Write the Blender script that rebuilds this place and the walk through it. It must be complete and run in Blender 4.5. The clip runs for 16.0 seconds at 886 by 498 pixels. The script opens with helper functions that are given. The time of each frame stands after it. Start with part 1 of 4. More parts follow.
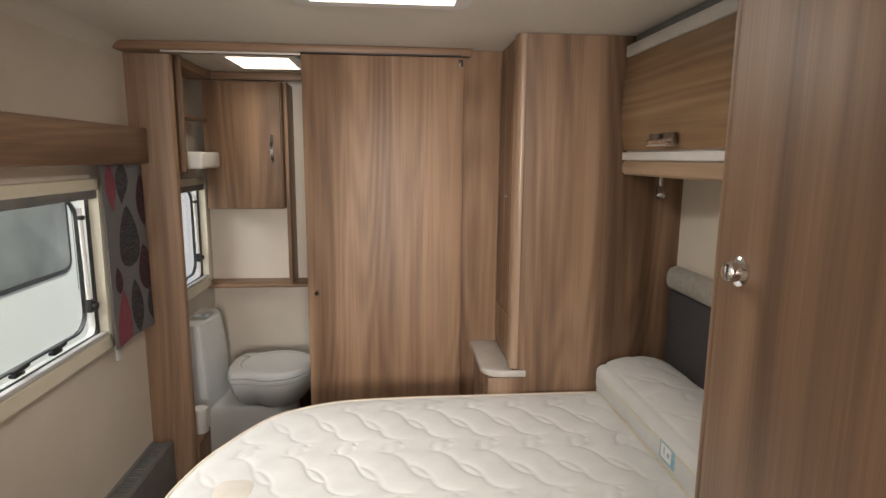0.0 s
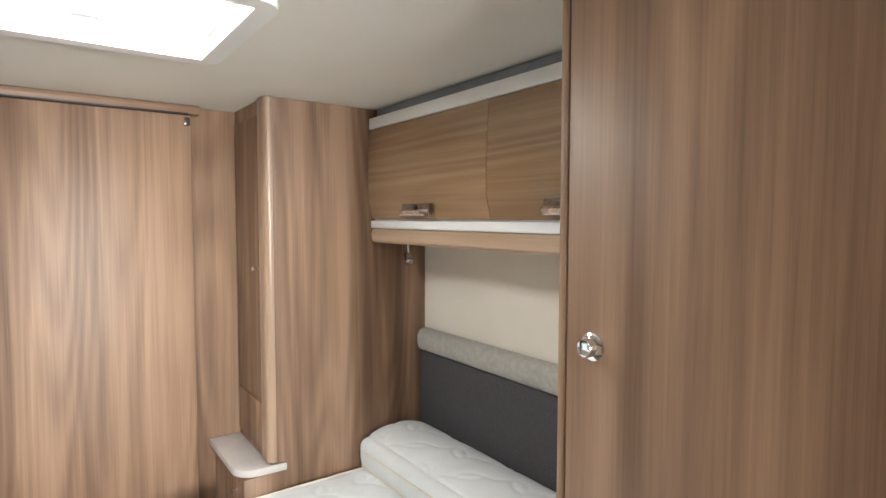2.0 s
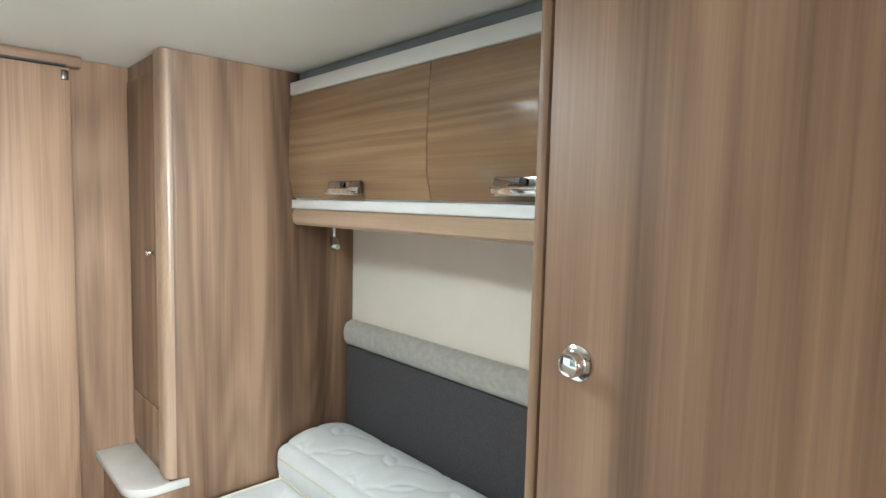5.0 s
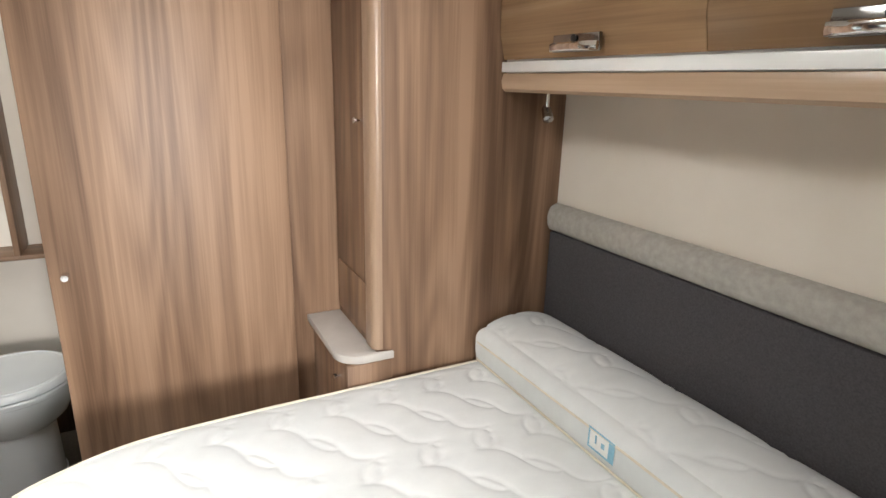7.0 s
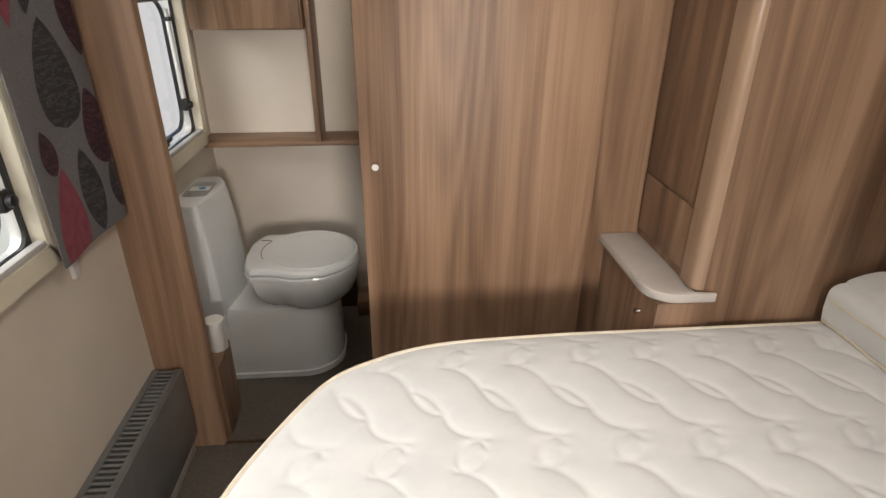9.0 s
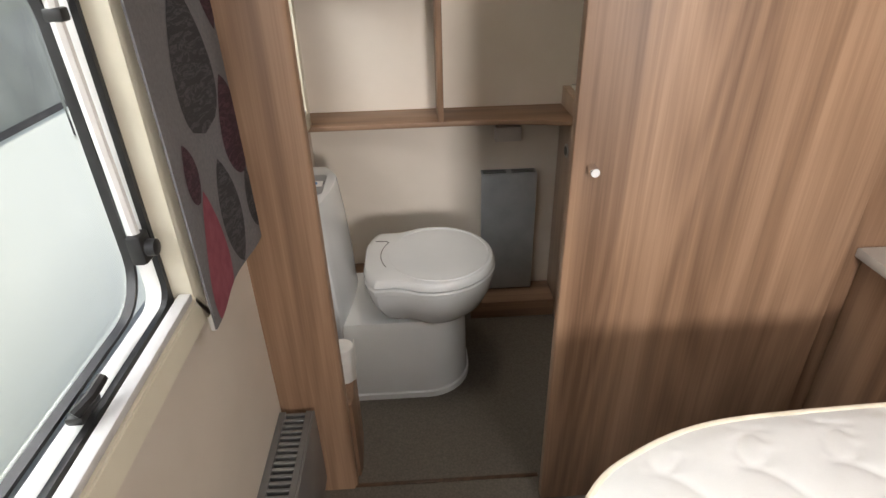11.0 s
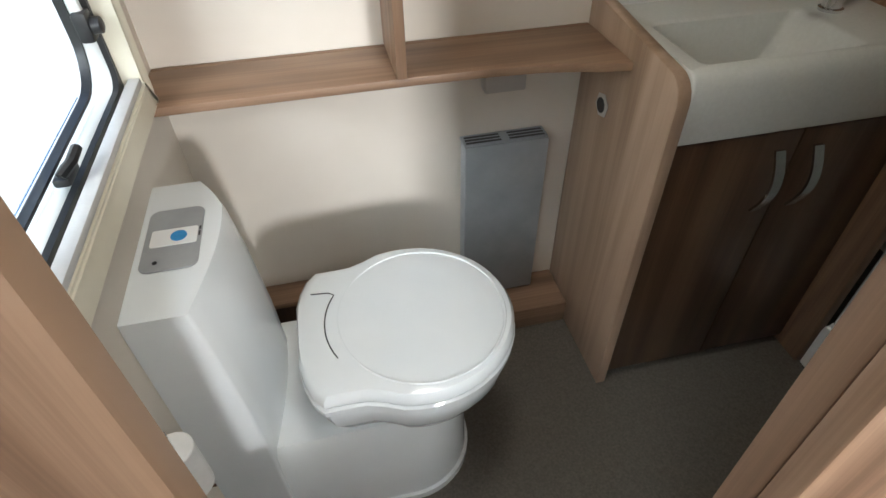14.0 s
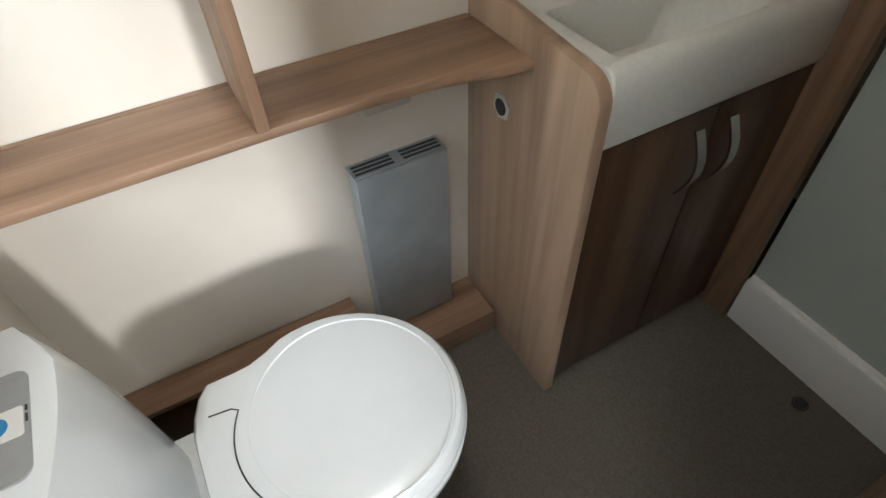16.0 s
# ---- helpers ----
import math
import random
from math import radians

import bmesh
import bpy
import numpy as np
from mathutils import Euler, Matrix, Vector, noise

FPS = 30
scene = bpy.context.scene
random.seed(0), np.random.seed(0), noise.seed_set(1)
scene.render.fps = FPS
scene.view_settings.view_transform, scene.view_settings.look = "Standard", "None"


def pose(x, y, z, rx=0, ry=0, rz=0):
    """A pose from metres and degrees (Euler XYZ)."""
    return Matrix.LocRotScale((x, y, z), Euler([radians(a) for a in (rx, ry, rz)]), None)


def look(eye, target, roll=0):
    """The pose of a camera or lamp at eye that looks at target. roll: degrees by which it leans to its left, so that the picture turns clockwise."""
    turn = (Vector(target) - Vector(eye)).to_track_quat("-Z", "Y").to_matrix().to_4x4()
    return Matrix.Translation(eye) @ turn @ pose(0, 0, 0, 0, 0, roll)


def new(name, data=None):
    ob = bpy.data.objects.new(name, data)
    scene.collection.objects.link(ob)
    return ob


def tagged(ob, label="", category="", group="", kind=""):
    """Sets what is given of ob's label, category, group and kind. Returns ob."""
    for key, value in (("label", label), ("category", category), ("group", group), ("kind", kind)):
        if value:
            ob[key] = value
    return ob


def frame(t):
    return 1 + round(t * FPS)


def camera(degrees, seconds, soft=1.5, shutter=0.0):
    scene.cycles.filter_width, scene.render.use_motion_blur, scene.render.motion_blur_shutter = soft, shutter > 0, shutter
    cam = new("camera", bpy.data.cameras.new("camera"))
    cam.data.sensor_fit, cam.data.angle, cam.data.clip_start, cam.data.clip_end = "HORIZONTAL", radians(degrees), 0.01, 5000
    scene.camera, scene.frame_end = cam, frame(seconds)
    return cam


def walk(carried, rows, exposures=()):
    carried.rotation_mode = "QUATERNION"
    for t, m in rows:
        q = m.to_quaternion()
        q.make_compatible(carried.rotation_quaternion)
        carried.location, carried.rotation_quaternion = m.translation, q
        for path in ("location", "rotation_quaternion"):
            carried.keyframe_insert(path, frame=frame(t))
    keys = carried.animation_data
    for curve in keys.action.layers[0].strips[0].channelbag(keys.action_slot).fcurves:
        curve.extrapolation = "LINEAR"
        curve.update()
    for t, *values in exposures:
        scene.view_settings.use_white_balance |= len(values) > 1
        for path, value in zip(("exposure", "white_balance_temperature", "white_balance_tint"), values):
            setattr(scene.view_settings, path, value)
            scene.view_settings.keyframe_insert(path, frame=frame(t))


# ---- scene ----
cam = camera(76.5, 16.0)
PATH = [
    (0, (0.834, 0.418, 1.535), (1.01, 2.383, 1.212), 0.5),
    (0.5, (0.814, 0.474, 1.543), (1.209, 2.423, 1.328), 0.5),
    (1, (0.75, 0.53, 1.554), (1.389, 2.418, 1.392), 0.3),
    (1.5, (0.693, 0.571, 1.559), (1.612, 2.343, 1.44), 0.6),
    (2, (0.679, 0.581, 1.566), (1.843, 2.204, 1.456), 0.1),
    (2.5, (0.677, 0.583, 1.566), (2.034, 2.048, 1.462), 0.2),
    (3, (0.679, 0.583, 1.565), (2.159, 1.924, 1.46), 0.3),
    (5.5, (0.797, 0.798, 1.546), (2.069, 2.326, 1.336), 1.5),
    (6, (0.802, 0.851, 1.53), (1.955, 2.457, 1.233), 1.5),
    (6.5, (0.788, 0.922, 1.51), (1.818, 2.584, 1.09), 1.5),
    (7, (0.759, 0.995, 1.497), (1.647, 2.695, 0.932), 1.5),
    (7.5, (0.743, 1.055, 1.459), (1.455, 2.799, 0.788), 1.3),
    (8, (0.724, 1.138, 1.439), (1.234, 2.919, 0.685), 1.0),
    (8.5, (0.682, 1.218, 1.429), (0.992, 3.016, 0.611), 0.6),
    (9, (0.582, 1.268, 1.422), (0.735, 3.064, 0.555), 0.2),
    (9.3, (0.546, 1.292, 1.407), (0.562, 3.092, 0.534), -1.2),
    (9.5, (0.491, 1.318, 1.432), (0.485, 3.098, 0.52), -1.4),
    (9.7, (0.423, 1.346, 1.427), (0.411, 3.124, 0.511), -1.2),
    (11.8, (0.17, 1.902, 1.376), (0.316, 3.59, 0.313), -1.1),
    (12, (0.163, 1.951, 1.366), (0.326, 3.628, 0.289), -0.8),
    (12.5, (0.122, 2.103, 1.353), (0.335, 3.728, 0.206), -0.4),
    (13, (0.11, 2.251, 1.337), (0.353, 3.823, 0.125), -0.4),
    (13.5, (0.115, 2.383, 1.314), (0.395, 3.893, 0.032), -0.5),
    (14, (0.139, 2.529, 1.309), (0.447, 3.967, -0.046), -1.2),
    (14.5, (0.164, 2.621, 1.31), (0.507, 3.986, -0.111), -2.1),
    (15, (0.182, 2.696, 1.315), (0.574, 3.999, -0.151), -3.1),
    (15.5, (0.187, 2.744, 1.313), (0.673, 4.0, -0.166), -3.3),
    (16, (0.183, 2.781, 1.303), (0.812, 3.992, -0.16), -2.7),
]
EXPOSURES = [(0, -0.2, 6900, 14), (1.5, 0.45, 6450, 12), (3, 0.95, 5600, 0), (5.5, 0.9, 5600, 0), (6.5, 0.8, 5900, 6), (7.5, 0.25, 6600, 13), (8.5, 0.05, 6800, 14), (9.5, -0.15, 6900, 15), (12, 0.75, 6300, 13), (13.5, 1.0, 5950, 8), (14.5, 0.95, 5950, 8), (16, 1.12, 5950, 8)]
walk(cam, [(t, look(eye, target, roll)) for t, eye, target, roll in PATH], EXPOSURES)

NBY0, NBW, NBZ0 = 3.5, 0.85, 0.78


# ---- world and light ----
world = bpy.data.worlds.new("sky")
scene.world = world
world.use_nodes = True
_sky = world.node_tree.nodes.new("ShaderNodeTexSky")
_sky.sky_type, _sky.sun_disc = "NISHITA", False
_sky.sun_elevation, _sky.sun_rotation = radians(59), radians(124)
_bg = world.node_tree.nodes["Background"]
_bg.inputs["Strength"].default_value = 0.15
world.node_tree.links.new(_sky.outputs[0], _bg.inputs[0])

_sun = bpy.data.lights.new("sun", "SUN")
_sun.energy, _sun.angle, _sun.color = 4.0, radians(12), (1.0, 0.96, 0.9)
_so = new("sun", _sun)
_so.matrix_world = look((3.0, -2.0, 6.0), (0.0, 0.0, 0.0))


def area(name, m, sx, sy, watts, colour=(1, 1, 1)):
    d = bpy.data.lights.new(name, "AREA")
    d.shape, d.size, d.size_y, d.energy, d.color = "RECTANGLE", sx, sy, watts, colour
    o = new(name, d)
    o.matrix_world = m
    return o


area("skylight_daylight", look((0.81, 1.81, 2.03), (0.81, 1.81, 0.0)), 0.39, 0.41, 11.2, (1.0, 0.985, 0.95))
area("washroom_skylight_daylight", look((0.27, 3.06, 2.03), (0.27, 3.06, 0.0)), 0.25, 0.31, 2.8, (1.0, 0.92, 0.78))
# added lamp at an unseen front opening, placed to light door and washroom
area("unseen_front_daylight", look((0.86, -1.29, 1.53), (0.62, 2.0, 1.1)), 0.82, 0.6, 138.0, (1.0, 0.97, 0.92))

# added lamp that stands in for the open sky between the two vehicles
area("side_sky_lamp", look((-0.85, 1.75, 1.88), (1.2, 1.75, 1.0)), 2.4, 0.5, 27.0, (0.97, 1.0, 0.98))


# ---- materials ----
def material(name, rough=0.5, metal=0.0):
    m = bpy.data.materials.new(name)
    m.use_nodes = True
    nt = m.node_tree
    b = nt.nodes["Principled BSDF"]
    b.inputs["Roughness"].default_value = rough
    b.inputs["Metallic"].default_value = metal
    return m, nt, b


def coords(nt, scale, jitter=True):
    tc = nt.nodes.new("ShaderNodeTexCoord")
    mp = nt.nodes.new("ShaderNodeMapping")
    mp.inputs["Scale"].default_value = scale
    if jitter:
        oi = nt.nodes.new("ShaderNodeObjectInfo")
        mu = nt.nodes.new("ShaderNodeVectorMath")
        mu.operation = "SCALE"
        mu.inputs[0].default_value = (3.1, 2.3, 1.7)
        nt.links.new(oi.outputs["Random"], mu.inputs["Scale"])
        ad = nt.nodes.new("ShaderNodeVectorMath")
        nt.links.new(tc.outputs["Object"], ad.inputs[0])
        nt.links.new(mu.outputs[0], ad.inputs[1])
        nt.links.new(ad.outputs[0], mp.inputs["Vector"])
    else:
        nt.links.new(tc.outputs["Object"], mp.inputs["Vector"])
    return mp.outputs[0]


def noise_tex(nt, vec, scale, detail=3.0, rough=0.55, distortion=0.0):
    n = nt.nodes.new("ShaderNodeTexNoise")
    n.inputs["Scale"].default_value = scale
    n.inputs["Detail"].default_value = detail
    n.inputs["Roughness"].default_value = rough
    n.inputs["Distortion"].default_value = distortion
    nt.links.new(vec, n.inputs["Vector"])
    return n.outputs["Fac"]


def mth(nt, op, a, b=None, c=None):
    n = nt.nodes.new("ShaderNodeMath")
    n.operation = op
    for i, v in enumerate((a, b, c)):
        if v is None:
            continue
        if isinstance(v, (int, float)):
            n.inputs[i].default_value = v
        else:
            nt.links.new(v, n.inputs[i])
    return n.outputs[0]


def ramp(nt, fac, stops):
    r = nt.nodes.new("ShaderNodeValToRGB")
    e = r.color_ramp.elements
    while len(e) < len(stops):
        e.new(0.5)
    for k, (p, c) in zip(e, stops):
        k.position, k.color = p, (*c, 1)
    nt.links.new(fac, r.inputs[0])
    return r.outputs[0]


def bump(nt, b, height, strength, dist=0.001):
    n = nt.nodes.new("ShaderNodeBump")
    n.inputs["Strength"].default_value = strength
    n.inputs["Distance"].default_value = dist
    nt.links.new(height, n.inputs["Height"])
    nt.links.new(n.outputs[0], b.inputs["Normal"])


def wood(name, grain, dark, mid, light, rough=0.5, coat=0.0, figure=0.33):
    """Printed wood laminate. grain: the axis that the grain follows."""
    m, nt, b = material(name, rough)
    def along(across, lengthwise):
        return tuple(lengthwise if k == grain else across for k in "xyz")
    band = noise_tex(nt, coords(nt, along(6.0, 0.22)), 1.5, 2.0, 0.5, 0.15)
    streak = noise_tex(nt, coords(nt, along(19.0, 0.55)), 1.0, 3.0, 0.6, 0.25)
    f = noise_tex(nt, coords(nt, along(190.0, 3.2)), 1.0, 4.0, 0.65)
    c = noise_tex(nt, coords(nt, along(4.2, 0.42)), 1.0, 1.0, 0.4)
    lines = mth(nt, "SINE", mth(nt, "MULTIPLY", c, 95.0))
    mix = mth(nt, "ADD", mth(nt, "MULTIPLY", band, 0.52), mth(nt, "MULTIPLY", streak, 0.3))
    mix = mth(nt, "ADD", mix, mth(nt, "MULTIPLY", f, 0.18))
    mix = mth(nt, "ADD", mix, mth(nt, "MULTIPLY", mth(nt, "MULTIPLY", lines, streak), 0.17 * figure))
    col = ramp(nt, mix, [(0.375, dark), (0.49, mid), (0.615, light)])
    nt.links.new(col, b.inputs["Base Color"])
    bump(nt, b, f, 0.12, 0.0006)
    b.inputs["Coat Weight"].default_value = coat
    b.inputs["Coat Roughness"].default_value = 0.06
    return m


def mottled(name, c0, c1, scale, rough, bumps=0.0, bscale=300.0, metal=0.0, coat=0.0):
    m, nt, b = material(name, rough, metal)
    v = coords(nt, (1, 1, 1))
    n = noise_tex(nt, v, scale, 4.0)
    nt.links.new(ramp(nt, n, [(0.3, c0), (0.7, c1)]), b.inputs["Base Color"])
    if bumps:
        bump(nt, b, noise_tex(nt, v, bscale, 2.0), bumps, 0.001)
    b.inputs["Coat Weight"].default_value = coat
    return m


def veined(name, c0, c1):
    """Printed leaf with fine branching veins."""
    m, nt, b = material(name, 0.9)
    n = noise_tex(nt, coords(nt, (30, 26, 95)), 1.0, 3.0, 0.6, 1.2)
    nt.links.new(ramp(nt, n, [(0.5, c0), (0.56, c1), (0.62, c0)]), b.inputs["Base Color"])
    bump(nt, b, noise_tex(nt, coords(nt, (1, 1, 1)), 900.0), 0.4)
    return m


WOOD = wood("walnut_laminate", "z", (0.123, 0.068, 0.038), (0.22, 0.131, 0.079), (0.33, 0.209, 0.132))
WOOD_X = wood("walnut_laminate_across", "x", (0.123, 0.068, 0.038), (0.22, 0.131, 0.079), (0.33, 0.209, 0.132))
WOOD_Y = wood("walnut_laminate_along", "y", (0.123, 0.068, 0.038), (0.22, 0.131, 0.079), (0.33, 0.209, 0.132))
LOCKER = wood("gloss_oak_laminate", "y", (0.2, 0.12, 0.062), (0.29, 0.18, 0.095), (0.385, 0.25, 0.135), 0.22, 0.8, 0.45)
PELMET = wood("pale_oak_laminate", "y", (0.3, 0.2, 0.125), (0.4, 0.28, 0.185), (0.5, 0.36, 0.25), 0.4, 0.1)
PELMETZ = wood("pale_walnut_laminate", "z", (0.24, 0.155, 0.1), (0.34, 0.23, 0.155), (0.43, 0.3, 0.21), 0.36, 0.1)
DARKWOOD = wood("dark_brown_laminate", "z", (0.036, 0.018, 0.009), (0.07, 0.037, 0.02), (0.11, 0.062, 0.034), 0.35, 0.15)
# near-black for the shade in the wardrobe door gap and for the track
SHADOWGAP = mottled("black_gap_strip", (0.012, 0.011, 0.01), (0.022, 0.02, 0.019), 40, 0.6)
WALL = mottled("cream_wallboard", (0.66, 0.6, 0.52), (0.73, 0.67, 0.59), 3.0, 0.55, 0.15, 500)
CEILING = mottled("white_ceiling_board", (0.7, 0.67, 0.61), (0.74, 0.71, 0.65), 2.0, 0.6, 0.1, 400)
WHITE = mottled("white_plastic", (0.76, 0.76, 0.75), (0.82, 0.82, 0.81), 6.0, 0.28, coat=0.2)
CERAMIC = mottled("glossy_white_plastic", (0.73, 0.765, 0.78), (0.79, 0.82, 0.835), 4.0, 0.16, coat=0.4)
BASIN = mottled("pale_grey_basin_moulding", (0.62, 0.615, 0.57), (0.66, 0.655, 0.61), 120.0, 0.22)
CREAM = mottled("cream_window_frame_plastic", (0.66, 0.62, 0.5), (0.72, 0.68, 0.56), 8, 0.4)
PALEGREY = mottled("pale_grey_laminate", (0.46, 0.43, 0.4), (0.52, 0.49, 0.455), 15, 0.4)
SILLGREY = mottled("grey_blind_rail", (0.5, 0.5, 0.5), (0.57, 0.57, 0.57), 20, 0.35)
FLUSHGREY = mottled("grey_control_panel", (0.3, 0.31, 0.32), (0.35, 0.36, 0.37), 20, 0.4)
BLUEGREY = mottled("blue_grey_trim", (0.2, 0.23, 0.26), (0.25, 0.28, 0.31), 12, 0.4)
GREY = mottled("grey_painted_metal", (0.2, 0.205, 0.21), (0.25, 0.255, 0.26), 10, 0.42, metal=0.4)
ALU = mottled("brushed_aluminium_heater", (0.33, 0.355, 0.375), (0.4, 0.425, 0.445), 14, 0.4, metal=0.3)
CHROME = mottled("chrome", (0.75, 0.75, 0.76), (0.82, 0.82, 0.83), 5, 0.08, metal=1.0)
# chrome with the dark floor's reflection put into its colour
CHROME_DARK_REFL = mottled("chrome_dark_reflection", (0.3, 0.3, 0.3), (0.36, 0.36, 0.36), 8, 0.12, metal=1.0)
SATIN = mottled("satin_steel", (0.55, 0.55, 0.55), (0.63, 0.62, 0.61), 25, 0.26, metal=1.0)
BLACK = mottled("black_plastic", (0.012, 0.012, 0.013), (0.025, 0.025, 0.026), 30, 0.4)
FELT = mottled("charcoal_upholstery", (0.045, 0.042, 0.046), (0.078, 0.073, 0.077), 260, 0.95, 0.8, 900)
SUEDE = mottled("pale_stone_upholstery", (0.33, 0.315, 0.28), (0.42, 0.4, 0.36), 60, 0.9, 0.5, 800)
TICKING = mottled("white_mattress_ticking", (0.64, 0.655, 0.65), (0.7, 0.715, 0.71), 14, 0.85, 0.35, 700)
TICKSIDE = mottled("cream_mattress_border", (0.62, 0.59, 0.53), (0.68, 0.65, 0.59), 20, 0.85, 0.35, 600)
PIPING = mottled("cream_piping", (0.66, 0.6, 0.48), (0.72, 0.66, 0.55), 60, 0.8, 0.3, 600)
CARPET = mottled("grey_brown_vinyl_floor", (0.085, 0.073, 0.058), (0.14, 0.122, 0.1), 170, 0.6, 0.4, 350)
CURTAIN = mottled("grey_curtain_cloth", (0.125, 0.122, 0.128), (0.165, 0.162, 0.168), 180, 0.9, 0.5, 900)
LEAFDARK = veined("charcoal_printed_leaf", (0.03, 0.029, 0.032), (0.075, 0.072, 0.076))
LEAFPLUM = veined("plum_printed_leaf", (0.035, 0.013, 0.02), (0.085, 0.034, 0.048))
LEAFRED = mottled("raspberry_printed_leaf", (0.2, 0.04, 0.062), (0.26, 0.07, 0.095), 40, 0.9, 0.4, 500)
BLUE = mottled("blue_print", (0.03, 0.22, 0.5), (0.05, 0.28, 0.58), 50, 0.5)
TAGBLUE = mottled("pale_blue_print", (0.2, 0.42, 0.55), (0.28, 0.5, 0.62), 50, 0.7)
PAPER = mottled("white_tissue", (0.78, 0.78, 0.76), (0.84, 0.84, 0.82), 40, 0.95, 0.4, 400)
DULLWHITE = mottled("white_vehicle_panel", (0.64, 0.69, 0.63), (0.69, 0.74, 0.68), 2, 0.35)
DARKGLASS = mottled("smoked_acrylic", (0.12, 0.14, 0.13), (0.22, 0.25, 0.23), 3, 0.12)
GRASS = mottled("outdoor_gravel", (0.42, 0.42, 0.4), (0.5, 0.5, 0.47), 15, 0.9, 0.5, 60)

GLASS, _nt, _b = material("clear_acrylic", 0.02)
_b.inputs["Transmission Weight"].default_value = 1.0
_b.inputs["IOR"].default_value = 1.1
_b.inputs["Base Color"].default_value = (0.97, 0.98, 0.97, 1)
FROST, _nt, _b = material("frosted_shower_screen", 0.3)
_b.inputs["Alpha"].default_value = 0.4
_b.inputs["Base Color"].default_value = (0.74, 0.82, 0.78, 1)
MIRROR, _nt, _b = material("mirror_silver", 0.01, 1.0)
_b.inputs["Base Color"].default_value = (0.85, 0.87, 0.86, 1)


# ---- building helpers ----
def box(bm, x0, x1, y0, y1, z0, z1, bev=0.0, seg=2):
    vs = [bm.verts.new((x, y, z)) for x in (x0, x1) for y in (y0, y1) for z in (z0, z1)]
    fs = [bm.faces.new([vs[i] for i in q]) for q in ((0, 1, 3, 2), (4, 6, 7, 5), (0, 4, 5, 1), (2, 3, 7, 6), (0, 2, 6, 4), (1, 5, 7, 3))]
    if bev:
        es = list({e for f in fs for e in f.edges})
        bmesh.ops.bevel(bm, geom=es, offset=bev, segments=seg, affect="EDGES", profile=0.5)
    return bm


def prism(bm, pts, lo, hi, axis="z", bev=0.0, seg=2):
    """A polygon extruded along an axis. pts are (x, y), (x, z) or (y, z)."""
    def put(p, h):
        return {"z": (p[0], p[1], h), "y": (p[0], h, p[1]), "x": (h, p[0], p[1])}[axis]
    a = [bm.verts.new(put(p, lo)) for p in pts]
    b = [bm.verts.new(put(p, hi)) for p in pts]
    n = len(pts)
    f0, f1 = bm.faces.new(a), bm.faces.new(b)
    fs = [f0, f1] + [bm.faces.new((a[i], a[(i + 1) % n], b[(i + 1) % n], b[i])) for i in range(n)]
    bmesh.ops.recalc_face_normals(bm, faces=fs)
    if bev:
        bmesh.ops.bevel(bm, geom=list(f0.edges) + list(f1.edges), offset=bev, segments=seg, affect="EDGES", profile=0.5)
    return bm


def tube(bm, path, r, closed=False, seg=8):
    pts = [Vector(p) for p in path]
    n = len(pts)
    rings = []
    for i, p in enumerate(pts):
        a = pts[i - 1] if (i or closed) else p
        b = pts[(i + 1) % n] if (i < n - 1 or closed) else p
        d = (b - a).normalized()
        u = d.cross(Vector((0.13, 0.21, 0.97))).normalized()
        w = d.cross(u)
        rings.append([bm.verts.new(p + r * (math.cos(k * 2 * math.pi / seg) * u + math.sin(k * 2 * math.pi / seg) * w)) for k in range(seg)])
    for i in range(n if closed else n - 1):
        q, s = rings[i], rings[(i + 1) % n]
        for k in range(seg):
            bm.faces.new((q[k], q[(k + 1) % seg], s[(k + 1) % seg], s[k]))
    if not closed:
        bm.faces.new(rings[0])
        bm.faces.new(rings[-1])
    bmesh.ops.recalc_face_normals(bm, faces=bm.faces[:])
    return bm


def lathe(bm, centre, axis, profile, seg=24):
    """profile: (distance along the axis, radius)."""
    c, d = Vector(centre), Vector(axis).normalized()
    u = d.orthogonal().normalized()
    w = d.cross(u)
    rings = [[bm.verts.new(c + h * d + max(r, 1e-4) * (math.cos(k * 2 * math.pi / seg) * u + math.sin(k * 2 * math.pi / seg) * w)) for k in range(seg)] for h, r in profile]
    for q, s in zip(rings, rings[1:]):
        for k in range(seg):
            bm.faces.new((q[k], q[(k + 1) % seg], s[(k + 1) % seg], s[k]))
    bm.faces.new(rings[0])
    bm.faces.new(rings[-1])
    bmesh.ops.recalc_face_normals(bm, faces=bm.faces[:])
    return bm


def loft(bm, rings, caps=True):
    """Skins closed rings that have the same count."""
    vs = [[bm.verts.new(p) for p in ring] for ring in rings]
    n = len(vs[0])
    for q, s in zip(vs, vs[1:]):
        for k in range(n):
            bm.faces.new((q[k], q[(k + 1) % n], s[(k + 1) % n], s[k]))
    if caps:
        bm.faces.new(vs[0])
        bm.faces.new(vs[-1])
    bmesh.ops.recalc_face_normals(bm, faces=bm.faces[:])
    return bm


def rounded(x0, x1, y0, y1, r, n=6):
    """Corner points of a rounded rectangle."""
    out = []
    for cx, cy, a in ((x1 - r, y1 - r, 0), (x0 + r, y1 - r, 90), (x0 + r, y0 + r, 180), (x1 - r, y0 + r, 270)):
        out += [(cx + r * math.cos(radians(a + 90 * i / n)), cy + r * math.sin(radians(a + 90 * i / n))) for i in range(n + 1)]
    return out


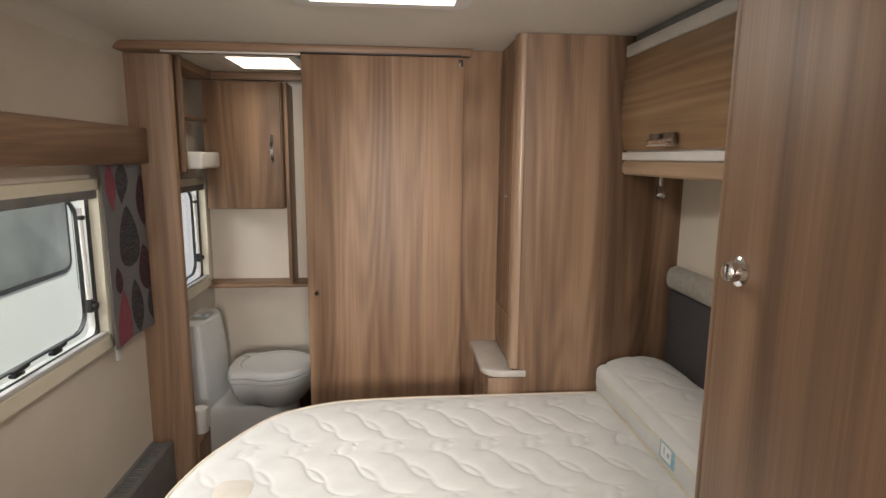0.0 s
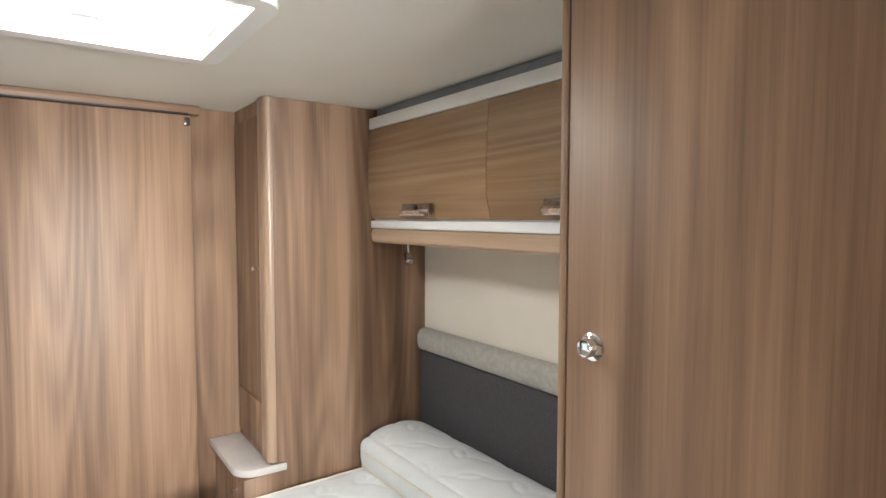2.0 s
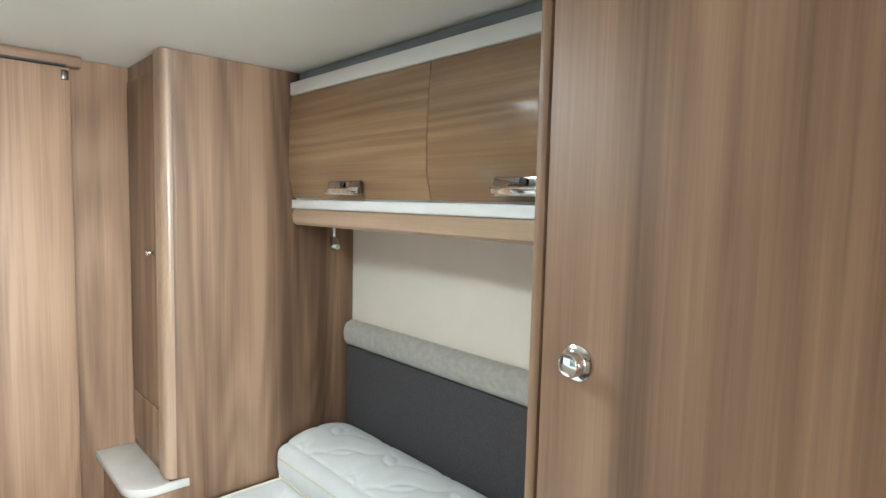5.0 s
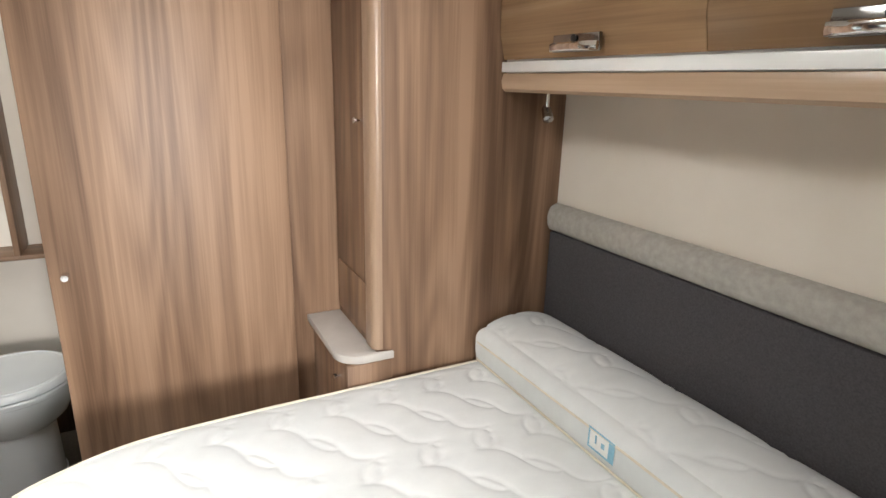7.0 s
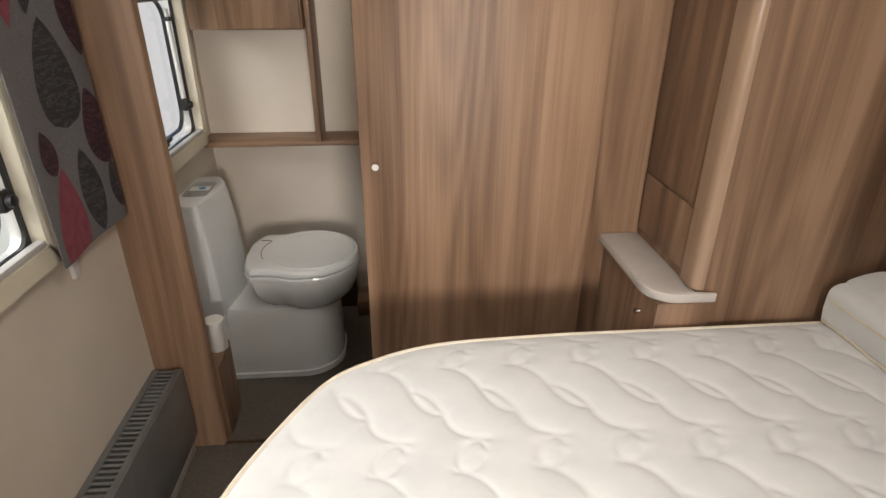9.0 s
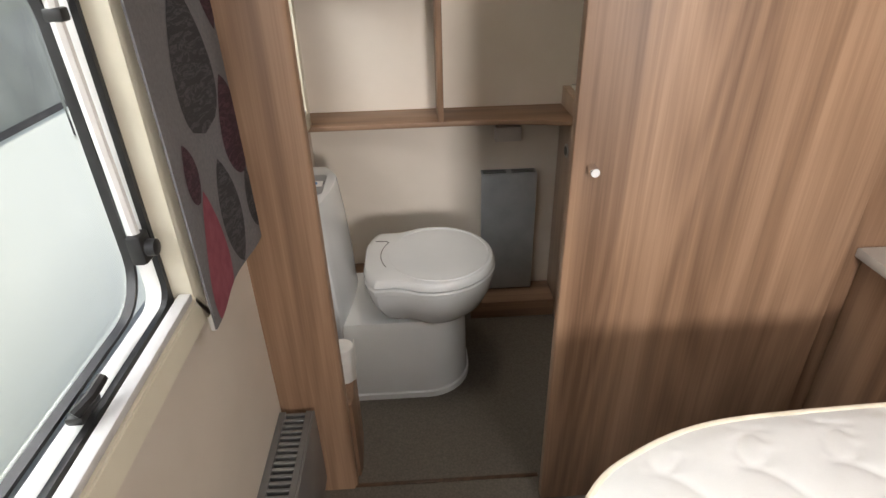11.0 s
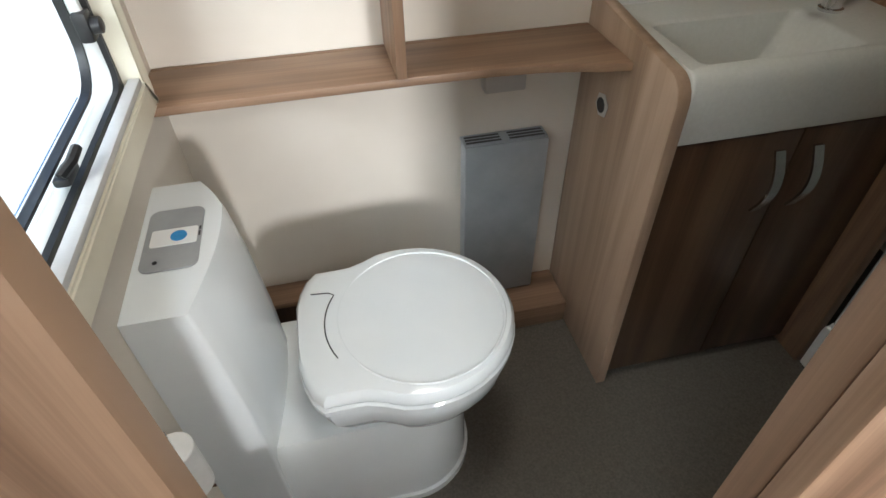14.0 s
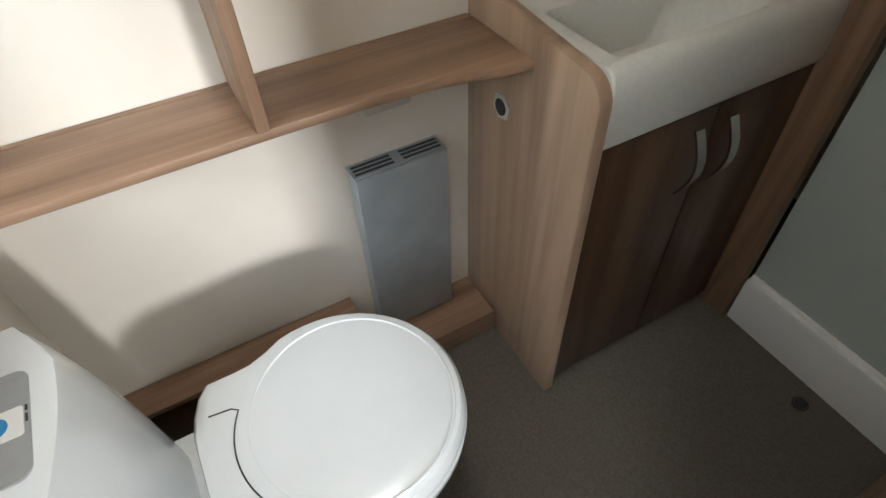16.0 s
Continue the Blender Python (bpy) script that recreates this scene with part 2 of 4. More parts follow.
def ring_prism(bm, outer, inner, lo, hi, axis="x"):
    """A frame between two outlines with the same count."""
    def put(p, h):
        return {"z": (p[0], p[1], h), "y": (p[0], h, p[1]), "x": (h, p[0], p[1])}[axis]
    loops = [[bm.verts.new(put(p, h)) for p in o] for o, h in ((outer, lo), (outer, hi), (inner, hi), (inner, lo))]
    n = len(outer)
    for j in range(4):
        q, s = loops[j], loops[(j + 1) % 4]
        for k in range(n):
            bm.faces.new((q[k], q[(k + 1) % n], s[(k + 1) % n], s[k]))
    bmesh.ops.recalc_face_normals(bm, faces=bm.faces[:])
    return bm


def mesh_of(name, bm, mat):
    bmesh.ops.recalc_face_normals(bm, faces=bm.faces[:])
    me = bpy.data.meshes.new(name)
    bm.to_mesh(me)
    bm.free()
    me.materials.append(mat)
    me.shade_smooth()
    me.set_sharp_from_angle(angle=radians(38))
    return me


def solo(name, bm, mat, label, category, kind="", group=""):
    return tagged(new(name, mesh_of(name, bm, mat)), label, category, group, kind)


def thing(name, base, label, category, group="", kind=""):
    o = new(name)
    o.empty_display_size = 0.05
    o.location = base
    return tagged(o, label, category, group, kind)


def part(name, bm, mat, parent, label=""):
    o = new(name, mesh_of(name, bm, mat))
    o.parent = parent
    base = Vector(parent.location)
    if parent.parent:
        base = Vector((0, 0, 0))
    o.matrix_parent_inverse = Matrix.Translation(-base) if parent.type == "EMPTY" else Matrix()
    return tagged(o, label)


B = bmesh.new

# ---- structure ----
XL, XR, YB, YF, ZC = -0.19, 1.87, 3.67, -1.3, 1.95


def wall_with_holes(name, axis, lo, hi, u0, u1, holes, label, z1=ZC + 0.12):
    """A wall slab across x or y, with rectangular openings (a, b, z0, z1) in order."""
    bm = B()

    def slab(a, b, c, d):
        if b - a < 1e-4 or d - c < 1e-4:
            return
        if axis == "x":
            box(bm, lo, hi, a, b, c, d)
        else:
            box(bm, a, b, lo, hi, c, d)
    u = u0
    for a, b, c, d in holes:
        slab(u, a, -0.05, z1)
        slab(a, b, -0.05, c)
        slab(a, b, d, z1)
        u = b
    slab(u, u1, -0.05, z1)
    return solo(name, bm, WALL, label, "wall", "structure")


W1 = (1.22, 2.405, 0.912, 1.418)
W2 = (2.98, 3.49, 0.885, 1.385)
wall_with_holes("wall_west", "x", XL - 0.035, XL, YF, YB, [W1, W2], "cream wallboard side wall with two windows")
wall_with_holes("wall_east", "x", XR, XR + 0.035, YF, YB, [], "cream wallboard side wall behind the bed")
wall_with_holes("wall_north", "y", YB, YB + 0.035, XL - 0.035, XR + 0.035, [], "cream wallboard end wall of the washroom")
# unseen front wall; its opening is added to suit the front lamp
wall_with_holes("wall_south", "y", YF - 0.035, YF, XL - 0.035, XR + 0.035, [(0.44, 1.28, 1.2, 1.86)], "unseen cream wallboard front wall with an opening added for daylight")

bm = B()
box(bm, XL - 0.03, XR + 0.03, YF, YB, -0.06, 0.0)
solo("floor", bm, CARPET, "grey-brown speckled vinyl floor", "floor", "structure")

S1, S2 = (0.618, 1.0, 1.6, 2.005), (0.143, 0.402, 2.905, 3.22)
bm = B()
zc, zt = ZC, ZC + 0.05
for x0, x1, y0, y1 in ((XL, XR, YF, S1[2]), (XL, S1[0], S1[2], S1[3]), (S1[1], XR, S1[2], S1[3]), (XL, XR, S1[3], S2[2]),
                       (XL, S2[0], S2[2], S2[3]), (S2[1], XR, S2[2], S2[3]), (XL, XR, S2[3], YB)):
    box(bm, x0, x1, y0, y1, zc, zt)
solo("ceiling", bm, CEILING, "white ceiling board with two skylight openings", "ceiling", "structure")

# cove along the west wall
bm = B()
R = 0.05
prof = [(XL, ZC)] + [(XL + R - R * math.cos(radians(a)), ZC - R + R * math.sin(radians(a))) for a in range(0, 91, 10)]
prism(bm, prof, YF, 2.735, "y")
solo("cove_trim", bm, CEILING, "white coved ceiling edge over the windows", "trim", "structure")


def skylight(name, s, label):
    x0, x1, y0, y1 = s
    t = thing(name, (x0, y0, ZC), label, "skylight", "roof skylights", "structure")
    bm = B()
    o, i = rounded(x0 - 0.042, x1 + 0.042, y0 - 0.042, y1 + 0.042, 0.05), rounded(x0, x1, y0, y1, 0.006)
    ring_prism(bm, o, i, ZC - 0.014, ZC + 0.002, "z")
    part("inner_frame", bm, WHITE, t)
    bm = B()
    ring_prism(bm, rounded(x0 - 0.012, x1 + 0.012, y0 - 0.012, y1 + 0.012, 0.008), rounded(x0 - 0.001, x1 + 0.001, y0 - 0.001, y1 + 0.001, 0.006), ZC + 0.001, ZC + 0.1, "z")
    part("shaft_lining", bm, CREAM, t)
    bm = B()
    box(bm, x0 - 0.02, x1 + 0.02, y0 - 0.02, y1 + 0.02, ZC + 0.1, ZC + 0.115, 0.004)
    part("dome", bm, WHITE, t)
    return t


s1 = skylight("skylight", S1, "white framed roof skylight full of daylight")
bm = B()
tube(bm, [(0.625, 1.93, ZC + 0.02), (0.7, 1.93, ZC + 0.014), (0.9, 1.93, ZC + 0.014), (0.995, 1.93, ZC + 0.02)], 0.008)
part("handle", bm, WHITE, s1)
bm = B()
ring_prism(bm, rounded(S1[0] + 0.001, S1[1] - 0.001, S1[2] + 0.001, S1[3] - 0.001, 0.006), rounded(S1[0] + 0.022, S1[1] - 0.022, S1[2] + 0.022, S1[3] - 0.022, 0.03), ZC + 0.022, ZC + 0.032, "z")
part("blind_bezel", bm, WHITE, s1)
bm = B()
lathe(bm, (0.76, 1.93, ZC + 0.012), (0, 0, 1), [(0, 0.034), (0.012, 0.036), (0.02, 0.02)], 24)
part("catch", bm, WHITE, s1)
skylight("skylight", S2, "small cream washroom skylight")

# front partition: open doorway between the post and the sliding door
PART_Y0, PART_Y1 = 2.705, 2.742
bm = B()
box(bm, 0.502, 1.32, PART_Y0, PART_Y1, 0.0, ZC - 0.001, 0.002)
solo("wall_partition", bm, WOOD, "brown wood-grain partition between bedroom and washroom", "wall", "structure")
bm = B()
box(bm, XL, 1.139, 2.66, 2.748, 1.918, ZC - 0.001, 0.004)
solo("trim_door_head", bm, WOOD_X, "brown wood-grain head rail over the doorway", "trim", "structure")
bm = B()
box(bm, 0.49, 1.10, 2.655, 2.6595, 1.915, 1.921, 0.001)
solo("trim_door_track", bm, SHADOWGAP, "thin dark sliding door track", "trim", "structure")
bm = B()
box(bm, -0.02, 0.488, 2.664, 2.67, 1.909, 1.9175, 0.001)
solo("trim_door_rail", bm, PALEGREY, "pale metal sliding rail over the doorway", "trim", "structure")
bm = B()
prism(bm, [(XL, 2.75), (-0.034, 2.75), (-0.024, 2.757), (-0.022, 2.766), (-0.024, 2.79), (XL, 2.79)], 0.0, 1.917, "z")
solo("wall_post", bm, WOOD, "brown wood-grain post at the washroom doorway", "post", "structure")
bm = B()
box(bm, XL, 0.5, 2.752, 2.764, 0.0, 0.005, 0.002)
solo("trim_threshold", bm, DARKWOOD, "thin dark threshold strip on the floor", "trim", "structure")

# sliding door
d = thing("door_1", (0.8, 2.685, 0.01), "brown wood-grain sliding washroom door slid open", "door", kind="structure")
bm = B()
box(bm, 0.489, 1.112, 2.672, 2.7, 0.012, 1.916, 0.004)
leaf = part("door_leaf", bm, WOOD, d)
bm = B()
box(bm, 1.09, 1.108, 2.668, 2.6725, 1.88, 1.908, 0.002)
part("hinge_bracket", bm, DARKWOOD, d)
k = B()
lathe(k, (0.527, 2.673, 0.992), (0, -1, 0), [(0, 0.0085), (0.003, 0.0095), (0.028, 0.0095), (0.03, 0.0085)], 20)
part("door_knob", k, CHROME, d, "small chrome cylinder knob")

# column cupboard between the partition and the bed
c = thing("column_cupboard", (1.55, 2.5, 0), "tall brown wood-grain corner cupboard beside the bed", "cupboard")
bm = B()
pts = [(1.268, 2.703), (1.268, 2.395)] + [(1.268 + 0.03 - 0.03 * math.cos(radians(a)), 2.39 - 0.03 * math.sin(radians(a))) for a in range(0, 91, 15)] + [(1.87, 2.36), (1.87, 2.703)]
prism(bm, pts, 0.0, ZC - 0.002, "z")
part("body", bm, WOOD, c)
bm = B()
prism(bm, [(1.2675, 2.418), (1.258, 2.418), (1.2565, 2.41), (1.2565, 2.374)] + [(1.2565 + 0.022 - 0.022 * math.cos(radians(a)), 2.374 - 0.022 * math.sin(radians(a))) for a in range(15, 91, 15)] + [(1.284, 2.352), (1.284, 2.3645), (1.275, 2.372), (1.2675, 2.39)], 0.77, ZC - 0.003, "z")
part("corner_post", bm, PELMETZ, c, "paler rounded wood-grain corner post")
bm = B()
box(bm, 1.2625, 1.2675, 2.425, 2.69, 0.95, 1.9, 0.002)
dr = part("door", bm, WOOD, c)
k = B()
lathe(k, (1.2625, 2.445, 1.398), (-1, 0, 0), [(0, 0.005), (0.012, 0.005), (0.014, 0.0075), (0.022, 0.0075)], 16)
part("knob", k, CHROME, dr)
bm = B()
box(bm, 1.2625, 1.2675, 2.425, 2.69, 0.785, 0.945, 0.002)
part("lower_panel", bm, WOOD, c)

# bedside shelf cupboard
n = thing("bedside_cupboard", (1.23, 2.5, 0), "low brown bedside cupboard with a pale shelf top", "cupboard")
bm = B()
box(bm, 1.176, 1.2675, 2.36, 2.703, 0.0, 0.738, 0.003)
part("body", bm, WOOD, n)
bm = B()
box(bm, 1.177, 1.31, 2.3475, 2.3595, 0.0, 0.738, 0.003)
part("front_panel", bm, WOOD, n)
bm = B()
pts = [(1.157, 2.703), (1.157, 2.43)] + [(1.157 + 0.075 - 0.075 * math.cos(radians(a)), 2.42 - 0.075 * math.sin(radians(a))) for a in range(0, 91, 10)] + [(1.315, 2.345), (1.315, 2.3515), (1.268, 2.3595), (1.268, 2.703)]
prism(bm, pts, 0.739, 0.764, "z", 0.004)
part("shelf_top", bm, PALEGREY, n, "pale grey rounded shelf top")
k = B()
lathe(k, (1.1755, 2.41, 0.685), (-1, 0, 0), [(0, 0.004), (0.01, 0.004), (0.012, 0.007), (0.02, 0.007)], 16)
part("knob", k, CHROME, n)

# wardrobe and the tall unit beside it
w = thing("wardrobe", (1.55, 0.88, 0), "tall brown wood-grain wardrobe with a chrome button", "wardrobe")
bm = B()
box(bm, 1.274, 1.868, 0.615, 1.094, 0.0, ZC - 0.003, 0.002)
part("carcass", bm, WOOD, w)
bm = B()
box(bm, 1.2555, 1.274, 1.0985, 1.114, 0.0, ZC - 0.003, 0.005)
part("edge_post", bm, WOOD, w)
bm = B()
box(bm, 1.2535, 1.2735, 0.616, 0.6435, 0.0, ZC - 0.003, 0.005)
part("edge_post", bm, WOOD, w)
# dark backing behind the door: the gap's shade put into colour
bm = B()
box(bm, 1.268, 1.2745, 0.644, 1.0985, 0.01, ZC - 0.006)
part("seal", bm, SHADOWGAP, w)
bm = B()
box(bm, 1.25, 1.268, 0.6465, 1.0925, 0.06, ZC - 0.012, 0.003)
dr = part("door", bm, WOOD, w)
k = B()
lathe(k, (1.2505, 1.047, 1.402), (-1, 0, 0), [(0, 0.018), (0.004, 0.018), (0.006, 0.0155), (0.007, 0.0125), (0.016, 0.0125), (0.019, 0.0105), (0.02, 0.006)], 28)
part("push_button", k, CHROME, dr, "round chrome push-button catch")
bm = B()
box(bm, 1.272, 1.868, 0.125, 0.608, 0.0, ZC - 0.003, 0.002)
solo("wall_wardrobe_side", bm, WALL, "cream wall panel next to the wardrobe", "wall", "structure")

# unseen walls behind the camera, added to keep front light off wardrobe and post
bm = B()
box(bm, XL, 0.64, 0.08, 0.12, 0.0, ZC - 0.001)
solo("wall_corridor_west", bm, WOOD, "unseen brown wood-grain wall added to block the front light", "wall", "structure")
bm = B()
box(bm, 1.02, 1.868, 0.08, 0.12, 0.0, ZC - 0.001)
solo("wall_corridor_east", bm, WOOD, "unseen brown wood-grain wall added to block the front light", "wall", "structure")

# ---- bed ----
bed = thing("bed", (1.0, 1.8, 0), "corner bed with a white quilted mattress", "bed")


ARC = [(0.264, 1.74), (0.282, 1.89), (0.328, 2.02), (0.422, 2.19), (0.52, 2.262), (0.66, 2.31), (0.86, 2.325)]
FAR, XE = 2.328, 1.838
NEAR = [(1.24, 1.13), (0.95, 1.235), (0.72, 1.36), (0.5, 1.52), (0.335, 1.66)]
_pts = NEAR + ARC
open_curve = []
for i in range(len(_pts) - 1):
    p0, p1, p2, p3 = (Vector((*_pts[min(max(i + j, 0), len(_pts) - 1)], 0)) for j in (-1, 0, 1, 2))
    for s in range(6):
        t = s / 6
        q = 0.5 * (2 * p1 + (p2 - p0) * t + (2 * p0 - 5 * p1 + 4 * p2 - p3) * t * t + (3 * p1 - p0 - 3 * p2 + p3) * t ** 3)
        open_curve.append((q.x, q.y))
OUT = [(XE, 1.13)] + open_curve + [(0.95, 2.3275), (1.2, FAR), (1.5, FAR), (XE, FAR)]
ZM = 0.684


def inset(pts, dist):
    n = len(pts)
    out = []
    for i in range(n):
        a, b, c = (Vector((*pts[(i + j) % n], 0)) for j in (-1, 0, 1))
        e1, e2 = (b - a).normalized(), (c - b).normalized()
        nrm = (Vector((-e1.y, e1.x, 0)) + Vector((-e2.y, e2.x, 0)))
        nrm = nrm.normalized() if nrm.length > 1e-6 else Vector((0, 0, 0))
        out.append((b.x - nrm.x * dist * -SIGN, b.y - nrm.y * dist * -SIGN))
    return out


_areaSum = sum(OUT[i][0] * OUT[(i + 1) % len(OUT)][1] - OUT[(i + 1) % len(OUT)][0] * OUT[i][1] for i in range(len(OUT)))
SIGN = 1 if _areaSum > 0 else -1

bm = B()
prism(bm, inset(OUT, 0.03), 0.0, 0.47, "z")
part("base", bm, WOOD_X, bed, "brown wood-grain bed base")


PX, PY = 0.14, 0.278


def bend(a, b, c, n=8):
    """Points along a curve from a to c that passes through b."""
    q = [2 * b[k] - (a[k] + c[k]) / 2 for k in (0, 1)]
    return [tuple((1 - t) ** 2 * a[k] + 2 * t * (1 - t) * q[k] + t * t * c[k] for k in (0, 1)) for t in (i / n for i in range(n + 1))]


def stitch_field(nx=70, ny=139):
    """Distance to the nearest stitch line over one repeat: a lens, two S-shaped tails and a small tilted leaf loop."""
    loop = []
    for k in range(15):
        a = 2 * math.pi * k / 16 + 0.9
        u, w = 0.021 * math.cos(a), 0.037 * math.sin(a)
        loop.append((-0.037 + u * 0.87 + w * 0.5, 0.102 - u * 0.5 + w * 0.87))
    lines = [bend((0, 0), (0.037, -0.022), (0.063, -0.071)), bend((0, 0), (0.027, -0.055), (0.063, -0.071)),
             bend((-0.068, 0.071), (-0.026, 0.049), (0, 0)), bend((0.063, -0.071), (0.083, -0.118), (0.138, -0.137)), loop]
    gx, gy = np.meshgrid(np.arange(nx) * PX / nx, np.arange(ny) * PY / ny)
    best = np.full(gx.shape, 1.0)
    for line in lines:
        for (x0, y0), (x1, y1) in zip(line, line[1:]):
            ex, ey = x1 - x0, y1 - y0
            for sx in (-1, 0, 1, 2):
                for sy in (-1, 0, 1, 2):
                    px, py = gx - x0 - sx * PX, gy - y0 - sy * PY
                    t = np.clip((px * ex + py * ey) / (ex * ex + ey * ey), 0, 1)
                    best = np.minimum(best, np.hypot(px - t * ex, py - t * ey))
    seam = np.exp(-(best / 0.0055) ** 2)
    puff = 1 - np.exp(-(best / 0.02) ** 2)
    return -0.0026 * seam + 0.0022 * puff


STITCH = stitch_field()


def quilt(x, y):
    """Height of the stitched quilting."""
    u, v = ((x - 0.871) / PX % 1.0) * 70, ((y - 2.148) / PY % 1.0) * 139
    i, j = int(u), int(v)
    fu, fv = u - i, v - j
    a, b = STITCH[j % 139], STITCH[(j + 1) % 139]
    return float((a[i % 70] * (1 - fu) + a[(i + 1) % 70] * fu) * (1 - fv) + (b[i % 70] * (1 - fu) + b[(i + 1) % 70] * fu) * fv)


# quilted top: rings that shrink from the outline towards the centre line
def mattress_top(bm, pts, z, steps, rim):
    n = len(pts)
    dense = []
    for i in range(n):
        a, b = Vector((*pts[i], 0)), Vector((*pts[(i + 1) % n], 0))
        m = max(1, int((b - a).length / 0.0065))
        dense += [a.lerp(b, s / m) for s in range(m)]
    cx = Vector((1.05, 1.75, 0))
    rings = []
    for s in range(steps + 1):
        f = s / steps
        ring = []
        for p in dense:
            q = Vector((p.x, p.y, 0)).lerp(Vector((min(max(p.x, 0.75), 1.4), cx.y, 0)), f)
            edge = (q - p).length
            dome = rim * (1 - math.exp(-edge / 0.035)) - rim
            ring.append(bm.verts.new((q.x, q.y, z + dome + quilt(q.x, q.y) * min(1, edge / 0.03))))
        rings.append(ring)
    m = len(dense)
    for q, s in zip(rings, rings[1:]):
        for k in range(m):
            bm.faces.new((q[k], q[(k + 1) % m], s[(k + 1) % m], s[k]))
    return dense


mat_t = thing("mattress", (1.0, 1.8, 0.47), "white quilted mattress with cream piping on the bed", "mattress")
bm = B()
mattress_top(bm, OUT, ZM + 0.005, 110, 0.01)
part("quilted_top", bm, TICKING, mat_t)
bm = B()
ring = [[(p[0], p[1], z) for p in inset(OUT, i)] for z, i in ((0.47, 0.012), (0.485, 0.0), (0.66, -0.002), (0.677, 0.001))]
loft(bm, ring, False)
bm.faces.new([v for v in bm.verts][:len(OUT)])
part("border", bm, TICKSIDE, mat_t, "plain cream border")
bm = B()
tube(bm, [(p[0], p[1], 0.678) for p in inset(OUT, -0.001)], 0.0055, True, 8)
part("piping", bm, PIPING, mat_t, "cream edge piping")
bm = B()
prism(bm, rounded(0.375, 0.47, 1.735, 1.82, 0.03), 0.688, 0.6925, "z", 0.001)
part("sewn_tag", bm, TICKSIDE, mat_t, "small cream sewn tag")

# raised bolster section against the headboard
bo = thing("bolster", (1.7, 1.75, ZM), "white quilted mattress bolster against the headboard", "bolster")
bm = B()
NB = 200
secs = []
for j in range(NB + 1):
    y = 1.13 + (2.326 - 1.13) * j / NB
    e = min(j, NB - j) / NB
    rnd = 0.004 * math.exp(-e * 45)
    sec = [(1.58, ZM + 0.004), (1.574, ZM + 0.04), (1.574, 0.755 - rnd * 0.6)]
    for a in range(0, 91, 15):
        sec.append((1.574 + 0.035 * (1 - math.cos(radians(a))), 0.765 + 0.03 * math.sin(radians(a)) - rnd * (0.6 + a / 100)))
    for i in range(1, 44):
        x = 1.609 + (1.832 - 1.609) * i / 44
        sec.append((x, 0.796 + 0.026 * math.sin(math.pi * i / 44) ** 0.7 - rnd * 1.5 + quilt(x + 0.07, y)))
    sec += [(1.838, 0.785), (1.838, ZM + 0.004)]
    secs.append([(x, y, z) for x, z in sec])
loft(bm, secs)
part("quilted_body", bm, TICKING, bo)
for zz, yy in ((0.764, 0), (ZM + 0.012, 1)):
    bm = B()
    tube(bm, [(1.5745, 1.14, zz), (1.5735, 1.7, zz), (1.5745, 2.315, zz - 0.012 * (1 - yy)), (1.59, 2.327, zz - 0.012 * (1 - yy)), (1.83, 2.328, zz - 0.012 * (1 - yy))], 0.003)
    part("piping", bm, PIPING, bo, "cream edge piping")
bm = B()
box(bm, 1.572, 1.5745, 1.735, 1.816, 0.716, 0.768, 0.0006)
lab = part("care_label", bm, PAPER, bo, "white and blue care label")
bm = B()
for y0, y1, z0, z1 in ((1.735, 1.816, 0.764, 0.768), (1.735, 1.816, 0.716, 0.72), (1.812, 1.816, 0.721, 0.763), (1.735, 1.752, 0.721, 0.763), (1.765, 1.774, 0.735, 0.747), (1.79, 1.794, 0.735, 0.755)):
    box(bm, 1.5707, 1.5719, y0, y1, z0, z1)
part("print", bm, TAGBLUE, lab)

# headboard
h = thing("headboard", (1.85, 1.73, 0.66), "upholstered charcoal headboard with a pale stone roll", "headboard")
bm = B()
box(bm, 1.8445, 1.868, 1.118, 2.356, 0.6, 1.062, 0.006)
part("panel", bm, FELT, h, "charcoal felt panel")
bm = B()
prism(bm, [(1.868, 1.064)] + [(1.868 - 0.036 * math.sin(radians(a)) ** 0.6 - 0.0, 1.105 - 0.042 * math.cos(radians(a))) for a in range(10, 171, 16)] + [(1.868, 1.15)], 1.118, 2.356, "y")
part("roll", bm, SUEDE, h, "pale stone suede roll")

